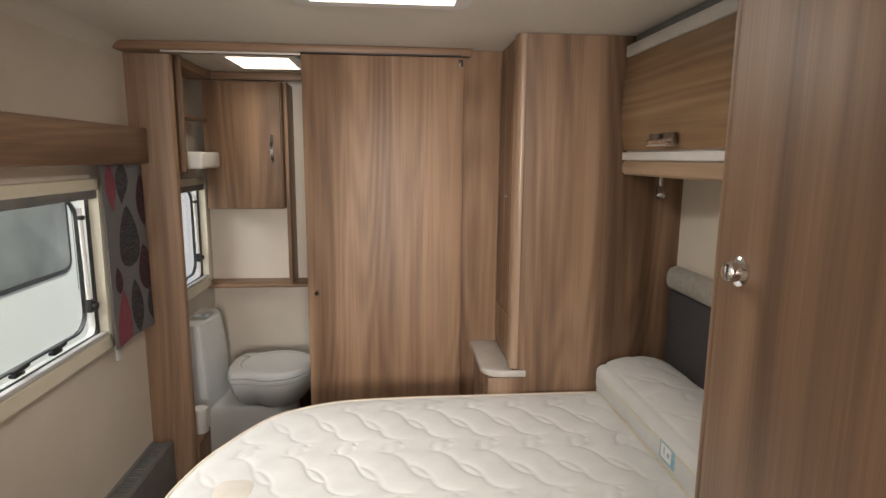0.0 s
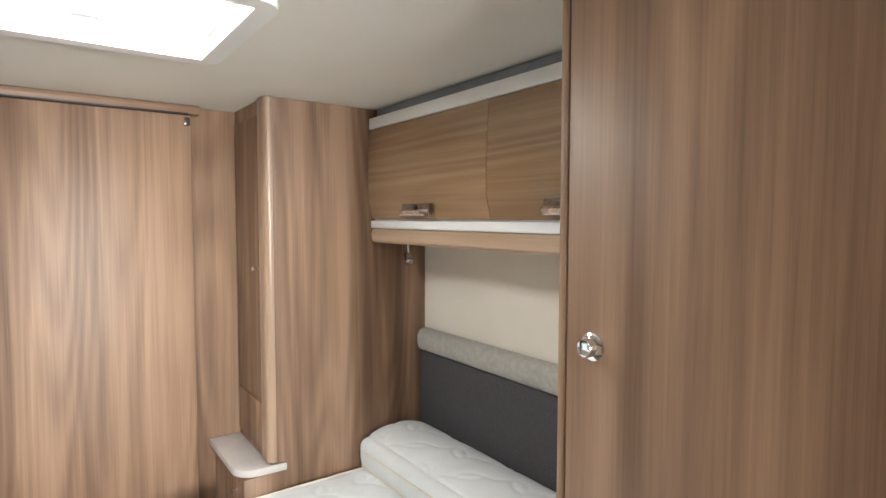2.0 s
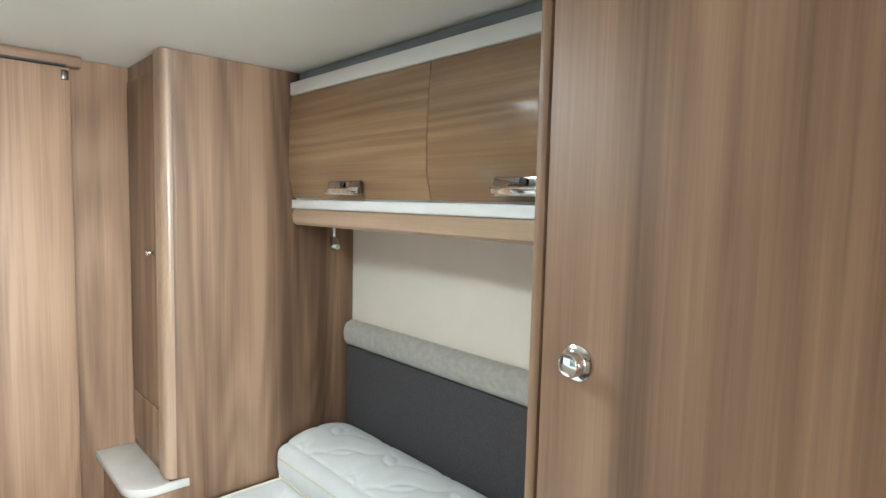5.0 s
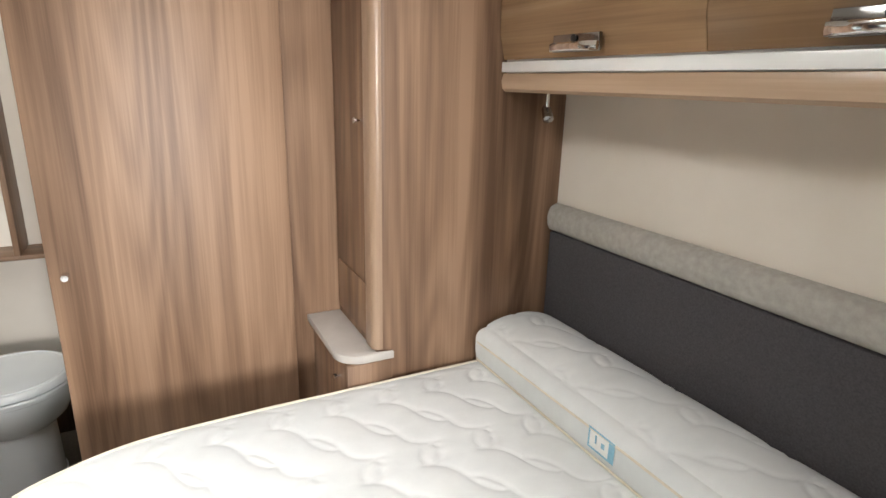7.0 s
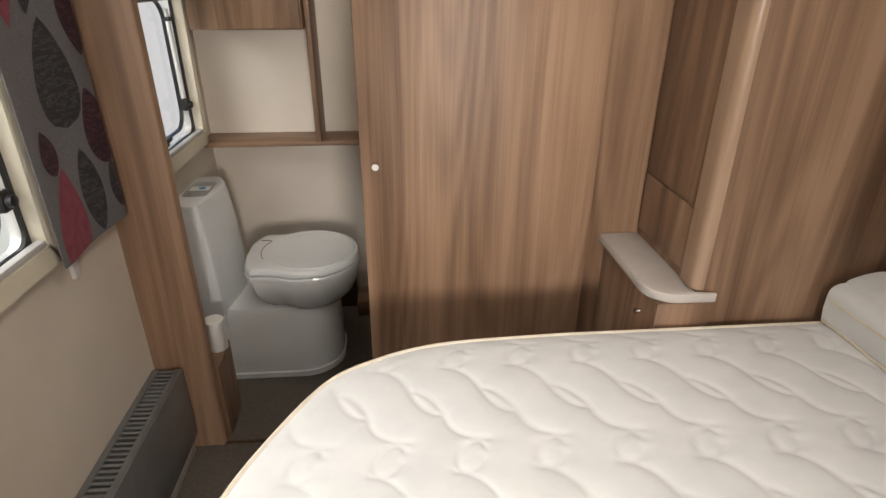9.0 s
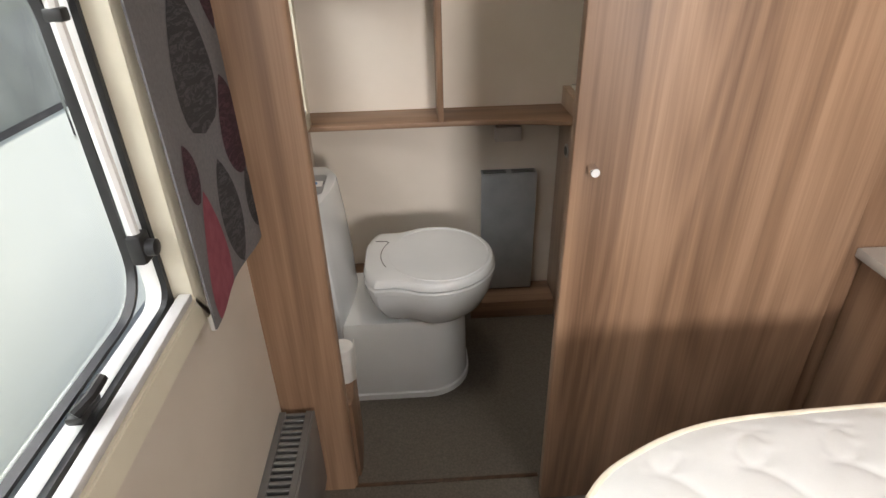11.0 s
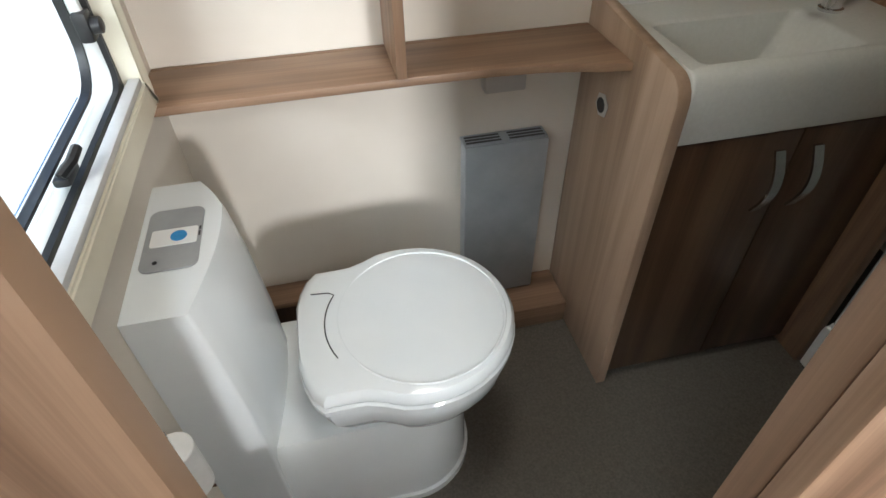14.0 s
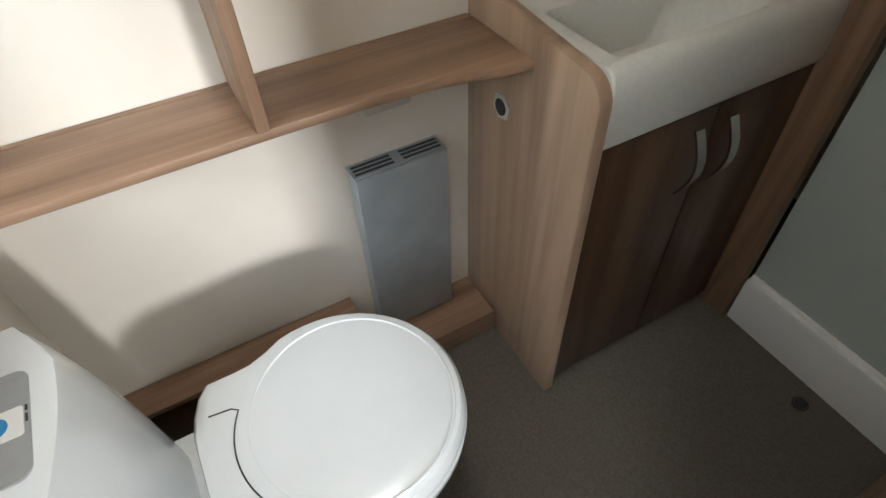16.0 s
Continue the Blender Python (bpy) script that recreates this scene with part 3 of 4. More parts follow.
# ---- overhead lockers ----
YL0, YS, YL1 = 2.357, 1.71, 1.118
XF = 1.632
for name, a, b, hy in (("overhead_locker", YS + 0.0005, YL0, 2.04), ("overhead_locker", YL1, YS - 0.0005, 1.42)):
    t = thing(name, (1.75, (a + b) / 2, 1.52), "glossy oak-grain overhead locker with a chrome handle", "locker", "overhead lockers above the bed")
    bm = B()
    box(bm, XF + 0.02, 1.868, a, b, 1.528, 1.915, 0.002)
    part("body", bm, WHITE, t)
    bm = B()
    prism(bm, [(XF + 0.011, 1.562), (XF + 0.003, 1.595), (XF - 0.005, 1.627), (XF - 0.006, 1.7), (XF - 0.003, 1.8), (XF + 0.003, 1.874), (XF + 0.019, 1.874), (XF + 0.019, 1.562)], a + 0.0004, b - 0.0004, "y")
    dr = part("door", bm, LOCKER, t)
    # chrome plate, painted darker for the dark floor it reflects
    bm = B()
    prism(bm, [(hy - 0.076, 1.572), (hy + 0.076, 1.572), (hy + 0.08, 1.582), (hy + 0.077, 1.61), (hy - 0.077, 1.61), (hy - 0.08, 1.582)], 1.619, 1.63, "x", 0.003)
    hd = part("handle_plate", bm, CHROME_DARK_REFL, dr, "bowed chrome handle")
    bm = B()
    secs = []
    for k in range(17):
        out = 0.007 + 0.016 * math.sin(math.pi * k / 16) ** 0.8
        secs.append([(1.6185 - dx * out, hy - 0.079 + 0.158 * k / 16, 1.573 + dz) for dx, dz in ((0, 0.001), (0.55, 0.0), (0.9, 0.003), (1.0, 0.009), (0.95, 0.015), (0.7, 0.019), (0, 0.017))])
    loft(bm, secs)
    part("grip", bm, CHROME, hd)
    bm = B()
    lathe(bm, (1.6185, hy, 1.6), (-1, 0, 0), [(0, 0.007), (0.004, 0.009), (0.005, 0.006)], 16)
    part("push_catch", bm, BLACK, hd)
bm = B()
box(bm, XF - 0.002, 1.868, YL1, YL0, 1.876, 1.914, 0.003)
solo("trim_locker_head", bm, WHITE, "white strip over the locker doors", "trim", "structure")
bm = B()
box(bm, XF + 0.03, 1.868, YL1, YL0, 1.9155, ZC - 0.002, 0.001)
solo("trim_locker_cornice", bm, BLUEGREY, "blue-grey cornice strip under the ceiling", "trim", "structure")
bm = B()
box(bm, XF + 0.004, 1.66, YL1, YL0, 1.53, 1.557, 0.003)
solo("trim_locker_light_strip", bm, WHITE, "white light strip under the locker doors", "trim", "structure")
bm = B()
prism(bm, [(XF + 0.012, 1.528), (XF + 0.006, 1.508), (XF + 0.01, 1.487), (XF + 0.02, 1.479), (1.868, 1.479), (1.868, 1.528)], YL1, YL0, "y")
solo("locker_pelmet", bm, PELMET, "pale oak-grain rounded pelmet below the lockers", "pelmet")
# reading spotlight
sp = thing("spotlight", (1.757, 2.3, 1.486), "small chrome reading spotlight under the lockers", "spotlight")
bm = B()
lathe(bm, (1.757, 2.3, 1.486), (0, 0, -1), [(0, 0.02), (0.005, 0.02), (0.008, 0.008)], 20)
part("base_plate", bm, CHROME, sp)
bm = B()
tube(bm, [(1.757, 2.3, 1.482), (1.757, 2.3, 1.43)], 0.0055)
part("stem", bm, CHROME, sp)
bm = B()
lathe(bm, (1.757, 2.3, 1.428), (-0.25, -0.65, -0.7), [(-0.02, 0.008), (-0.012, 0.013), (0.028, 0.015), (0.03, 0.012)], 20)
part("lamp_head", bm, SATIN, sp)


# ---- west wall: windows, pelmet, curtain, convector ----
def window(name, wn, label, latches):
    y0, y1, z0, z1 = wn
    t = thing(name, (XL, (y0 + y1) / 2, z0), label, "window", kind="structure")
    bm = B()
    fo, fi = rounded(y0 - 0.036, y1 + 0.036, z0 - 0.052, z1 + 0.036, 0.012, 4), rounded(y0, y1, z0, z1, 0.006, 4)
    ring_prism(bm, fo, fi, XL - 0.001, XL + 0.036, "x")
    bmesh.ops.bevel(bm, geom=[e for e in bm.edges if all(v.co.x > XL + 0.03 for v in e.verts) and abs(e.verts[0].co.y - e.verts[1].co.y) + abs(e.verts[0].co.z - e.verts[1].co.z) > 0.05], offset=0.005, segments=2, affect="EDGES")
    part("window_frame", bm, CREAM, t, "cream plastic frame")
    bm = B()
    box(bm, XL + 0.012, XL + 0.034, y0 + 0.001, y1 - 0.001, z1 - 0.03, z1 - 0.001, 0.004)
    part("blind_cassette", bm, GREY, t, "grey roller blind bar")
    bm = B()
    box(bm, XL + 0.012, XL + 0.032, y0 + 0.001, y1 - 0.001, z0 + 0.001, z0 + 0.014, 0.003)
    part("window_sill", bm, SILLGREY, t, "grey metal sill rail")
    bm = B()
    ring_prism(bm, rounded(y0 - 0.012, y1 + 0.012, z0 - 0.012, z1 + 0.012, 0.03), rounded(y0 + 0.009, y1 - 0.009, z0 + 0.009, z1 - 0.009, 0.03), XL - 0.006, XL + 0.003, "x")
    part("rubber_seal", bm, BLACK, t, "black rubber seal")
    bm = B()
    ring_prism(bm, rounded(y0 - 0.02, y1 + 0.02, z0 - 0.02, z1 + 0.02, 0.06), rounded(y0 + 0.032, y1 - 0.032, z0 + 0.03, z1 - 0.03, 0.07), XL - 0.03, XL - 0.022, "x")
    rim = part("sash_rim", bm, GLASS, t, "clear acrylic sash rim")
    rim.visible_shadow = False
    bm = B()
    ring_prism(bm, rounded(y0 + 0.03, y1 - 0.03, z0 + 0.028, z1 - 0.028, 0.07), rounded(y0 + 0.035, y1 - 0.035, z0 + 0.033, z1 - 0.033, 0.068), XL - 0.031, XL - 0.018, "x")
    part("inner_seal", bm, BLACK, t)
    # added white ring: the sash rim's daylight glow put into colour
    bm = B()
    ring_prism(bm, rounded(y0 + 0.0005, y1 - 0.0005, z0 + 0.0005, z1 - 0.0005, 0.03), rounded(y0 + 0.004, y1 - 0.004, z0 + 0.004, z1 - 0.004, 0.03), XL - 0.0345, XL - 0.0065, "x")
    part("jamb_liner", bm, WHITE, t, "white band standing in for the daylit sash rim")
    bm = B()
    prism(bm, rounded(y0 + 0.03, y1 - 0.03, z0 + 0.03, z1 - 0.03, 0.06), XL - 0.04, XL - 0.036, "x")
    p = part("pane", bm, GLASS, t, "clear acrylic pane")
    p.visible_shadow = False
    for end in (y0 + 0.03, y1 - 0.03):
        bm = B()
        tube(bm, [(XL - 0.006, end, z0 + 0.1), (XL - 0.01, end, z0 + 0.26), (XL - 0.013, end, z1 - 0.06)], 0.008)
        st = part("stay_arm", bm, WHITE, t, "white telescopic window stay")
        bm = B()
        box(bm, XL - 0.016, XL + 0.006, end - 0.016, end + 0.016, z0 + 0.09, z0 + 0.135, 0.006)
        lathe(bm, (XL + 0.006, end, z0 + 0.112), (1, 0, 0), [(0, 0.013), (0.012, 0.012), (0.014, 0.008)], 14)
        part("stay_clamp", bm, BLACK, st, "black clamp knob")
        bm = B()
        box(bm, XL - 0.022, XL, end - 0.009, end + 0.009, z1 - 0.1, z1 - 0.085, 0.003)
        part("stay_bracket", bm, BLACK, st)
    for ly in latches:
        bm = B()
        box(bm, XL - 0.017, XL + 0.004, ly - 0.022, ly + 0.022, z0 + 0.018, z0 + 0.03, 0.004)
        tube(bm, [(XL - 0.005, ly - 0.018, z0 + 0.032), (XL + 0.006, ly, z0 + 0.04), (XL + 0.006, ly + 0.03, z0 + 0.042)], 0.007)
        part("latch", bm, BLACK, t, "black window latch")
    return t


window("window_1", W1, "wide cream-framed caravan window looking onto a white vehicle", (1.45, 1.98, 2.16))
window("window_2", W2, "small cream-framed washroom window", (3.2,))

pe = thing("window_pelmet", (-0.15, 1.0, 1.5), "long brown wood-grain pelmet over the window", "pelmet")
bm = B()
box(bm, XL, -0.12, 0.125, 2.749, 1.5, 1.637, 0.006)
part("board", bm, WOOD_Y, pe)

cu = thing("curtain", (-0.14, 2.57, 0.856), "grey curtain panel printed with plum and raspberry leaves", "curtain")
CY0, CY1, CZ0, CZ1 = 2.402, 2.712, 0.856, 1.499


def cx_at(y, z):
    return -0.142 + 0.006 * math.sin((y - CY0) * 22 + z * 1.5) + 0.012 * (1.49 - z) * 0.3


bm = B()
NY, NZ = 28, 36
ys = [CY0 + (CY1 - CY0) * i / NY for i in range(NY + 1)]
loft(bm, [[(cx_at(y, CZ0 + (CZ1 - CZ0) * j / NZ), y, CZ0 + (CZ1 - CZ0) * j / NZ) for y in ys] + [(cx_at(y, CZ0 + (CZ1 - CZ0) * j / NZ) - 0.003, y, CZ0 + (CZ1 - CZ0) * j / NZ) for y in reversed(ys)] for j in range(NZ + 1)])
part("cloth", bm, CURTAIN, cu)


def leaf_print(cy, cz, length, width, tilt, mat, tip):
    """A printed leaf as a thin raised patch that follows the cloth. tip: how pointed its top is."""
    bm = B()
    rows = []
    n = 16
    for i in range(n + 1):
        f = i / n
        half = width / 2 * math.sin(math.pi * f ** tip) ** 0.75 if 0 < f < 1 else 0.0005
        v = (f - 0.5) * length
        row = []
        for s in (-1, -0.5, 0, 0.5, 1):
            y = cy + math.cos(tilt) * half * s - math.sin(tilt) * v
            z = cz + math.sin(tilt) * half * s + math.cos(tilt) * v
            y, z = min(max(y, CY0 + 0.001), CY1 - 0.001), min(max(z, CZ0 + 0.001), CZ1 - 0.001)
            row.append(bm.verts.new((cx_at(y, z) + 0.0009, y, z)))
        rows.append(row)
    for q, s in zip(rows, rows[1:]):
        for k in range(4):
            bm.faces.new((q[k], q[k + 1], s[k + 1], s[k]))
    part("printed_leaf", bm, mat, cu)


for a in ((2.575, 1.235, 0.23, 0.14, 0.0, LEAFDARK, 0.62), (2.683, 1.1, 0.19, 0.12, 0.2, LEAFPLUM, 0.75), (2.6, 0.965, 0.21, 0.08, 0.08, LEAFDARK, 0.95),
          (2.49, 0.93, 0.24, 0.135, -0.12, LEAFRED, 0.7), (2.7, 0.95, 0.13, 0.06, 0.1, LEAFDARK, 0.9), (2.472, 1.42, 0.17, 0.09, 0.1, LEAFRED, 1.2),
          (2.555, 1.43, 0.15, 0.08, -0.1, LEAFDARK, 1.3), (2.69, 1.36, 0.2, 0.1, 0.05, LEAFPLUM, 1.0), (2.47, 1.09, 0.1, 0.07, 0.2, LEAFPLUM, 0.8)):
    leaf_print(*a)

tag = thing("curtain_tieback", (XL, 2.52, 0.8), "white plastic curtain tieback hook on the wall", "hook")
bm = B()
box(bm, XL, XL + 0.012, 2.497, 2.525, 0.78, 0.9, 0.004)
part("plate", bm, WHITE, tag)

cv = thing("convector_heater", (-0.15, 1.7, 0), "long low grey metal convector heater with slotted top", "heater")
RY0, RY1 = 0.7, 2.735
bm = B()
box(bm, -0.106, -0.1, RY0, RY1, 0.075, 0.334, 0.002)
part("front_panel", bm, GREY, cv)
bm = B()
box(bm, XL, -0.112, RY0, RY1, 0.05, 0.3)
part("core", bm, BLACK, cv)
bm = B()
box(bm, XL, -0.172, RY0, RY1, 0.318, 0.334, 0.002)
part("back_rail", bm, GREY, cv)
bm = B()
box(bm, -0.122, -0.1065, RY0, RY1, 0.318, 0.334, 0.002)
part("front_rail", bm, GREY, cv)
bm = B()
box(bm, XL, -0.118, RY0, RY1, 0.0, 0.05, 0.002)
part("skirting", bm, PALEGREY, cv)
slat_bm = B()
box(slat_bm, -0.172, -0.122, -0.0045, 0.0045, 0.32, 0.332, 0.001, 1)
slat_me = mesh_of("slat", slat_bm, GREY)
ns = int((RY1 - RY0) / 0.0185)
for i in range(ns):
    o = new("slat", slat_me)
    o.parent = cv
    o.matrix_parent_inverse = Matrix.Translation(-Vector(cv.location))
    o.location = (0, RY0 + 0.01 + i * 0.0185, 0)

# ---- washroom ----
# shelf unit over the small window
u = thing("corner_shelf_unit", (-0.12, 3.1, 1.46), "brown wood-grain open corner shelf with a white shelf", "shelf")
bm = B()
box(bm, XL, -0.052, 2.952, 2.97, 1.462, ZC - 0.002, 0.003)
part("end_panel", bm, WOOD, u)
bm = B()
box(bm, XL, -0.07, 2.971, 3.43, 1.91, ZC - 0.002, 0.003)
part("top_rail", bm, WOOD_Y, u)
bm = B()
box(bm, XL, -0.045, 3.14, 3.415, 1.47, 1.55, 0.012, 3)
part("shelf_tray", bm, WHITE, u, "white moulded shelf tray")
bm = B()
box(bm, XL, -0.1, 3.0, 3.415, 1.7, 1.715, 0.003)
part("upper_shelf", bm, WOOD_Y, u)

wc = thing("wall_cabinet", (0.08, 3.55, 1.26), "brown wood-grain washroom wall cabinet with a chrome handle", "cabinet")
bm = B()
box(bm, -0.13, 0.262, 3.452, YB - 0.001, 1.256, 1.908, 0.003)
part("body", bm, WOOD, wc)
bm = B()
box(bm, -0.035, 0.258, 3.434, 3.4515, 1.26, 1.9, 0.003)
dr = part("door", bm, WOOD, wc)
bm = B()
loft(bm, [[(0.214 + dx, 3.43 - 0.02 * math.sin(math.pi * i / 12) + dy, 1.5 + 0.14 * i / 12) for dx, dy in ((-0.008, 0), (0.008, 0), (0.008, 0.005), (-0.008, 0.005))] for i in range(13)])
part("handle", bm, CHROME, dr, "curved chrome handle")
bm = B()
box(bm, XL, 0.55, 3.42, 3.45, 1.91, ZC - 0.002, 0.003)
solo("washroom_cornice", bm, WOOD_X, "dark wood-grain cornice rail in the washroom", "cornice")

# shelf along the end wall with its upright
ws = thing("wall_shelf", (0.27, 3.57, 0.83), "brown wood-grain shelf along the washroom end wall", "shelf")
bm = B()
fr = [(-0.189, 3.497), (0.3, 3.499), (0.45, 3.496), (0.55, 3.488), (0.62, 3.474), (0.66, 3.462), (0.718, 3.455)]
prism(bm, fr + [(0.718, 3.652), (-0.189, 3.652)], 0.82, 0.838, "z", 0.003)
part("board", bm, WOOD_X, ws)
bm = B()
box(bm, -0.189, 0.718, 3.653, YB - 0.001, 0.79, 0.837, 0.003)
part("back_rail", bm, WOOD_X, ws)
bm = B()
box(bm, 0.266, 0.286, 3.492, YB - 0.001, 0.8385, 1.909, 0.003)
part("upright", bm, WOOD, ws)

# low plinth and pipe boxing
bm = B()
box(bm, 0.379, 0.718, 3.525, YB - 0.001, 0.0, 0.078, 0.004)
solo("floor_boxing", bm, WOOD_X, "low brown wood-grain boxing at the end wall", "boxing")
pb = thing("pipe_boxing", (0.09, 3.64, 0), "stepped brown wood-grain pipe boxing behind the toilet", "boxing")
bm = B()
box(bm, -0.189, 0.376, 3.592, YB - 0.001, 0.188, 0.206, 0.003)
part("ledge", bm, WOOD_X, pb)
# recessed front; the ledge's shade is put into its darker laminate
bm = B()
box(bm, -0.189, 0.37, 3.615, YB - 0.001, 0.0, 0.187, 0.002)
part("front_board", bm, DARKWOOD, pb, "recessed front board, darkened for the shade under the ledge")

ht = thing("blown_air_heater", (0.53, 3.63, 0.08), "slim brushed grey metal wall heater with slotted top", "heater")
bm = B()
box(bm, 0.432, 0.634, 3.6205, 3.668, 0.08, 0.585, 0.003)
part("case", bm, ALU, ht)
bm = B()
box(bm, 0.429, 0.637, 3.612, 3.62, 0.085, 0.592, 0.003)
part("front_plate", bm, ALU, ht)
bm = B()
box(bm, 0.429, 0.637, 3.6205, 3.668, 0.5855, 0.5935, 0.002)
cap = part("cap", bm, ALU, ht)
bm = B()
for x0, x1 in ((0.436, 0.522), (0.543, 0.63)):
    for y in (3.6265, 3.639, 3.6515):
        box(bm, x0, x1, y, y + 0.007, 0.5937, 0.5943)
part("vent_slot", bm, BLACK, cap)
sw = thing("switch_box", (0.525, 3.65, 0.71), "small grey-white switch box under the shelf", "switch")
bm = B()
box(bm, 0.478, 0.574, 3.632, YB - 0.001, 0.712, 0.767, 0.005)
part("cover", bm, PALEGREY, sw)

# cassette toilet
t = thing("toilet", (0.1, 3.27, 0), "white plastic cassette toilet with closed lid", "toilet")
bm = B()
ringz = [(0.0, -0.07, 0.03, 3.1, 3.49), (0.3, -0.071, 0.03, 3.1, 3.485), (0.45, -0.076, 0.031, 3.1, 3.475), (0.6, -0.085, 0.032, 3.1, 3.455), (0.71, -0.094, 0.032, 3.1, 3.43), (0.726, -0.098, 0.033, 3.102, 3.425), (0.7275, -0.101, 0.032, 3.105, 3.42)]
rings = []
for z, x1, bulge, y0, y1 in ringz:
    pts = [(-0.189, y0), (x1 - 0.006, y0), (x1 - 0.002, y0 + 0.002), (x1, y0 + 0.006)]
    for k in range(1, 13):
        q = k / 12
        pts.append((x1 + bulge * math.sin(math.pi * min(1.0, q * 0.8)) - 0.03 * max(0.0, q - 0.75) * 4 * q, y0 + 0.006 + (y1 - y0 - 0.006) * q))
    pts.append((-0.189, y1))
    rings.append([(x, y, z) for x, y in pts])
loft(bm, rings)
part("console", bm, CERAMIC, t, "white flush console")
bm = B()
prism(bm, rounded(-0.178, -0.092, 3.195, 3.345, 0.016), 0.7285, 0.7315, "z", 0.001, 1)
fp = part("flush_panel", bm, FLUSHGREY, t, "grey flush control panel")
bm = B()
prism(bm, rounded(-0.168, -0.098, 3.25, 3.29, 0.004), 0.7317, 0.733, "z")
part("button_plate", bm, WHITE, fp)
bm = B()
lathe(bm, (-0.126, 3.27, 0.7331), (0, 0, 1), [(0, 0.0125), (0.001, 0.0125)], 24)
part("button", bm, BLUE, fp, "blue flush button")
bm = B()
lathe(bm, (-0.155, 3.214, 0.7317), (0, 0, 1), [(0, 0.0035), (0.001, 0.0035)], 12)
part("indicator", bm, BLACK, fp)
bm = B()
box(bm, -0.0965, -0.0938, 3.266, 3.277, 0.7316, 0.7322)
box(bm, -0.0965, -0.0938, 3.281, 3.289, 0.7316, 0.7322)
part("printed_mark", bm, BLACK, fp)


def dshape(x0, x1, y0, y1, r, z):
    pts = [(x0, y1), (x0, y0)]
    for cx, cy, a0 in ((x1 - r, y0 + r, -90), (x1 - r, y1 - r, 0)):
        pts += [(cx + r * math.cos(radians(a0 + 90 * i / 10)), cy + r * math.sin(radians(a0 + 90 * i / 10))) for i in range(11)]
    return [(x, y, z) for x, y in pts]


bm = B()
loft(bm, [dshape(-0.075, 0.342, 3.098, 3.46, 0.15, 0.0), dshape(-0.075, 0.342, 3.098, 3.46, 0.15, 0.022), dshape(-0.075, 0.336, 3.105, 3.455, 0.148, 0.024), dshape(-0.075, 0.33, 3.112, 3.45, 0.145, 0.285), dshape(-0.075, 0.325, 3.124, 3.44, 0.14, 0.302)])
part("base", bm, CERAMIC, t)


def seat_outline(grow, z, back=0.0):
    """Round seat with squared hinge shoulders."""
    cx, cy, rx, ry = 0.23, 3.241, 0.197 + grow, 0.19 + grow
    pts = []
    for i in range(48):
        a = 2 * math.pi * i / 48
        x, y = cx + rx * math.cos(a), cy + ry * math.sin(a)
        if math.cos(a) < -0.3:
            k = min(1.0, (-0.3 - math.cos(a)) / 0.25)
            sx = max(0.008 - grow * 0.5 + back, cx + rx * math.cos(a) * 1.18)
            sy = cy + (0.158 + grow) * max(-1, min(1, math.sin(a) * 1.75))
            x, y = x * (1 - k) + sx * k, y * (1 - k) + sy * k
        pts.append((x, y, z))
    return pts


bm = B()
loft(bm, [seat_outline(-0.07, 0.295, 0.02), seat_outline(-0.035, 0.33, 0.01), seat_outline(-0.012, 0.38), seat_outline(-0.005, 0.42), seat_outline(-0.006, 0.432)])
part("bowl", bm, CERAMIC, t)
bm = B()
loft(bm, [seat_outline(-0.004, 0.434), seat_outline(0.001, 0.437), seat_outline(0.002, 0.452), seat_outline(-0.002, 0.457)])
part("seat", bm, CERAMIC, t)
bm = B()
loft(bm, [seat_outline(-0.004, 0.4595), seat_outline(0.0, 0.463), seat_outline(-0.001, 0.476), seat_outline(-0.008, 0.486), seat_outline(-0.02, 0.4895), seat_outline(-0.08, 0.492)])
lid = part("lid", bm, CERAMIC, t)
bm = B()
arc = [(0.216 + 0.155 * math.cos(radians(a)), 3.235 + 0.155 * math.sin(radians(a)), 0.4915) for a in range(148, 213, 5)]
tube(bm, [(0.04, 3.33, 0.4905), (0.075, 3.325, 0.4915)] + [p for p in arc if p[1] < 3.32 and p[1] > 3.13], 0.0013, False, 6)
part("hinge_groove", bm, BLACK, lid)
bm = B()
tube(bm, [(0.246 + 0.16 * math.cos(radians(a)), 3.238 + 0.165 * math.sin(radians(a)), 0.4893) for a in range(0, 360, 6)], 0.003, True, 6)
part("raised_rim", bm, CERAMIC, lid)

# paper roll on its chrome arm, over a low boxing behind the post
bm = B()
prism(bm, [(XL, 2.791), (-0.016, 2.791), (-0.012, 2.82), (-0.02, 2.95), (XL, 2.95)], 0.0, 0.29, "z", 0.004)
solo("post_boxing", bm, WOOD, "low brown wood-grain boxing behind the doorway post", "boxing")
rl = thing("toilet_roll", (-0.042, 2.9, 0.2905), "white toilet roll with a torn sheet on the low boxing", "toilet roll", "toilet rolls")
bm = B()
lathe(bm, (-0.042, 2.9, 0.2905), (0, 0, 1), [(0, 0.016), (0, 0.03), (0.002, 0.032), (0.112, 0.032), (0.114, 0.03), (0.114, 0.016)], 28)
part("roll", bm, PAPER, rl)
bm = B()
prism(bm, [(2.875, 0.404), (2.928, 0.404), (2.928, 0.33), (2.915, 0.318), (2.905, 0.336), (2.89, 0.312), (2.875, 0.3)], -0.0105, -0.009, "x")
part("loose_sheet", bm, PAPER, rl)
hl = thing("toilet_roll_holder", (XL, 2.965, 0.66), "chrome toilet roll hook on the wall", "holder")
bm = B()
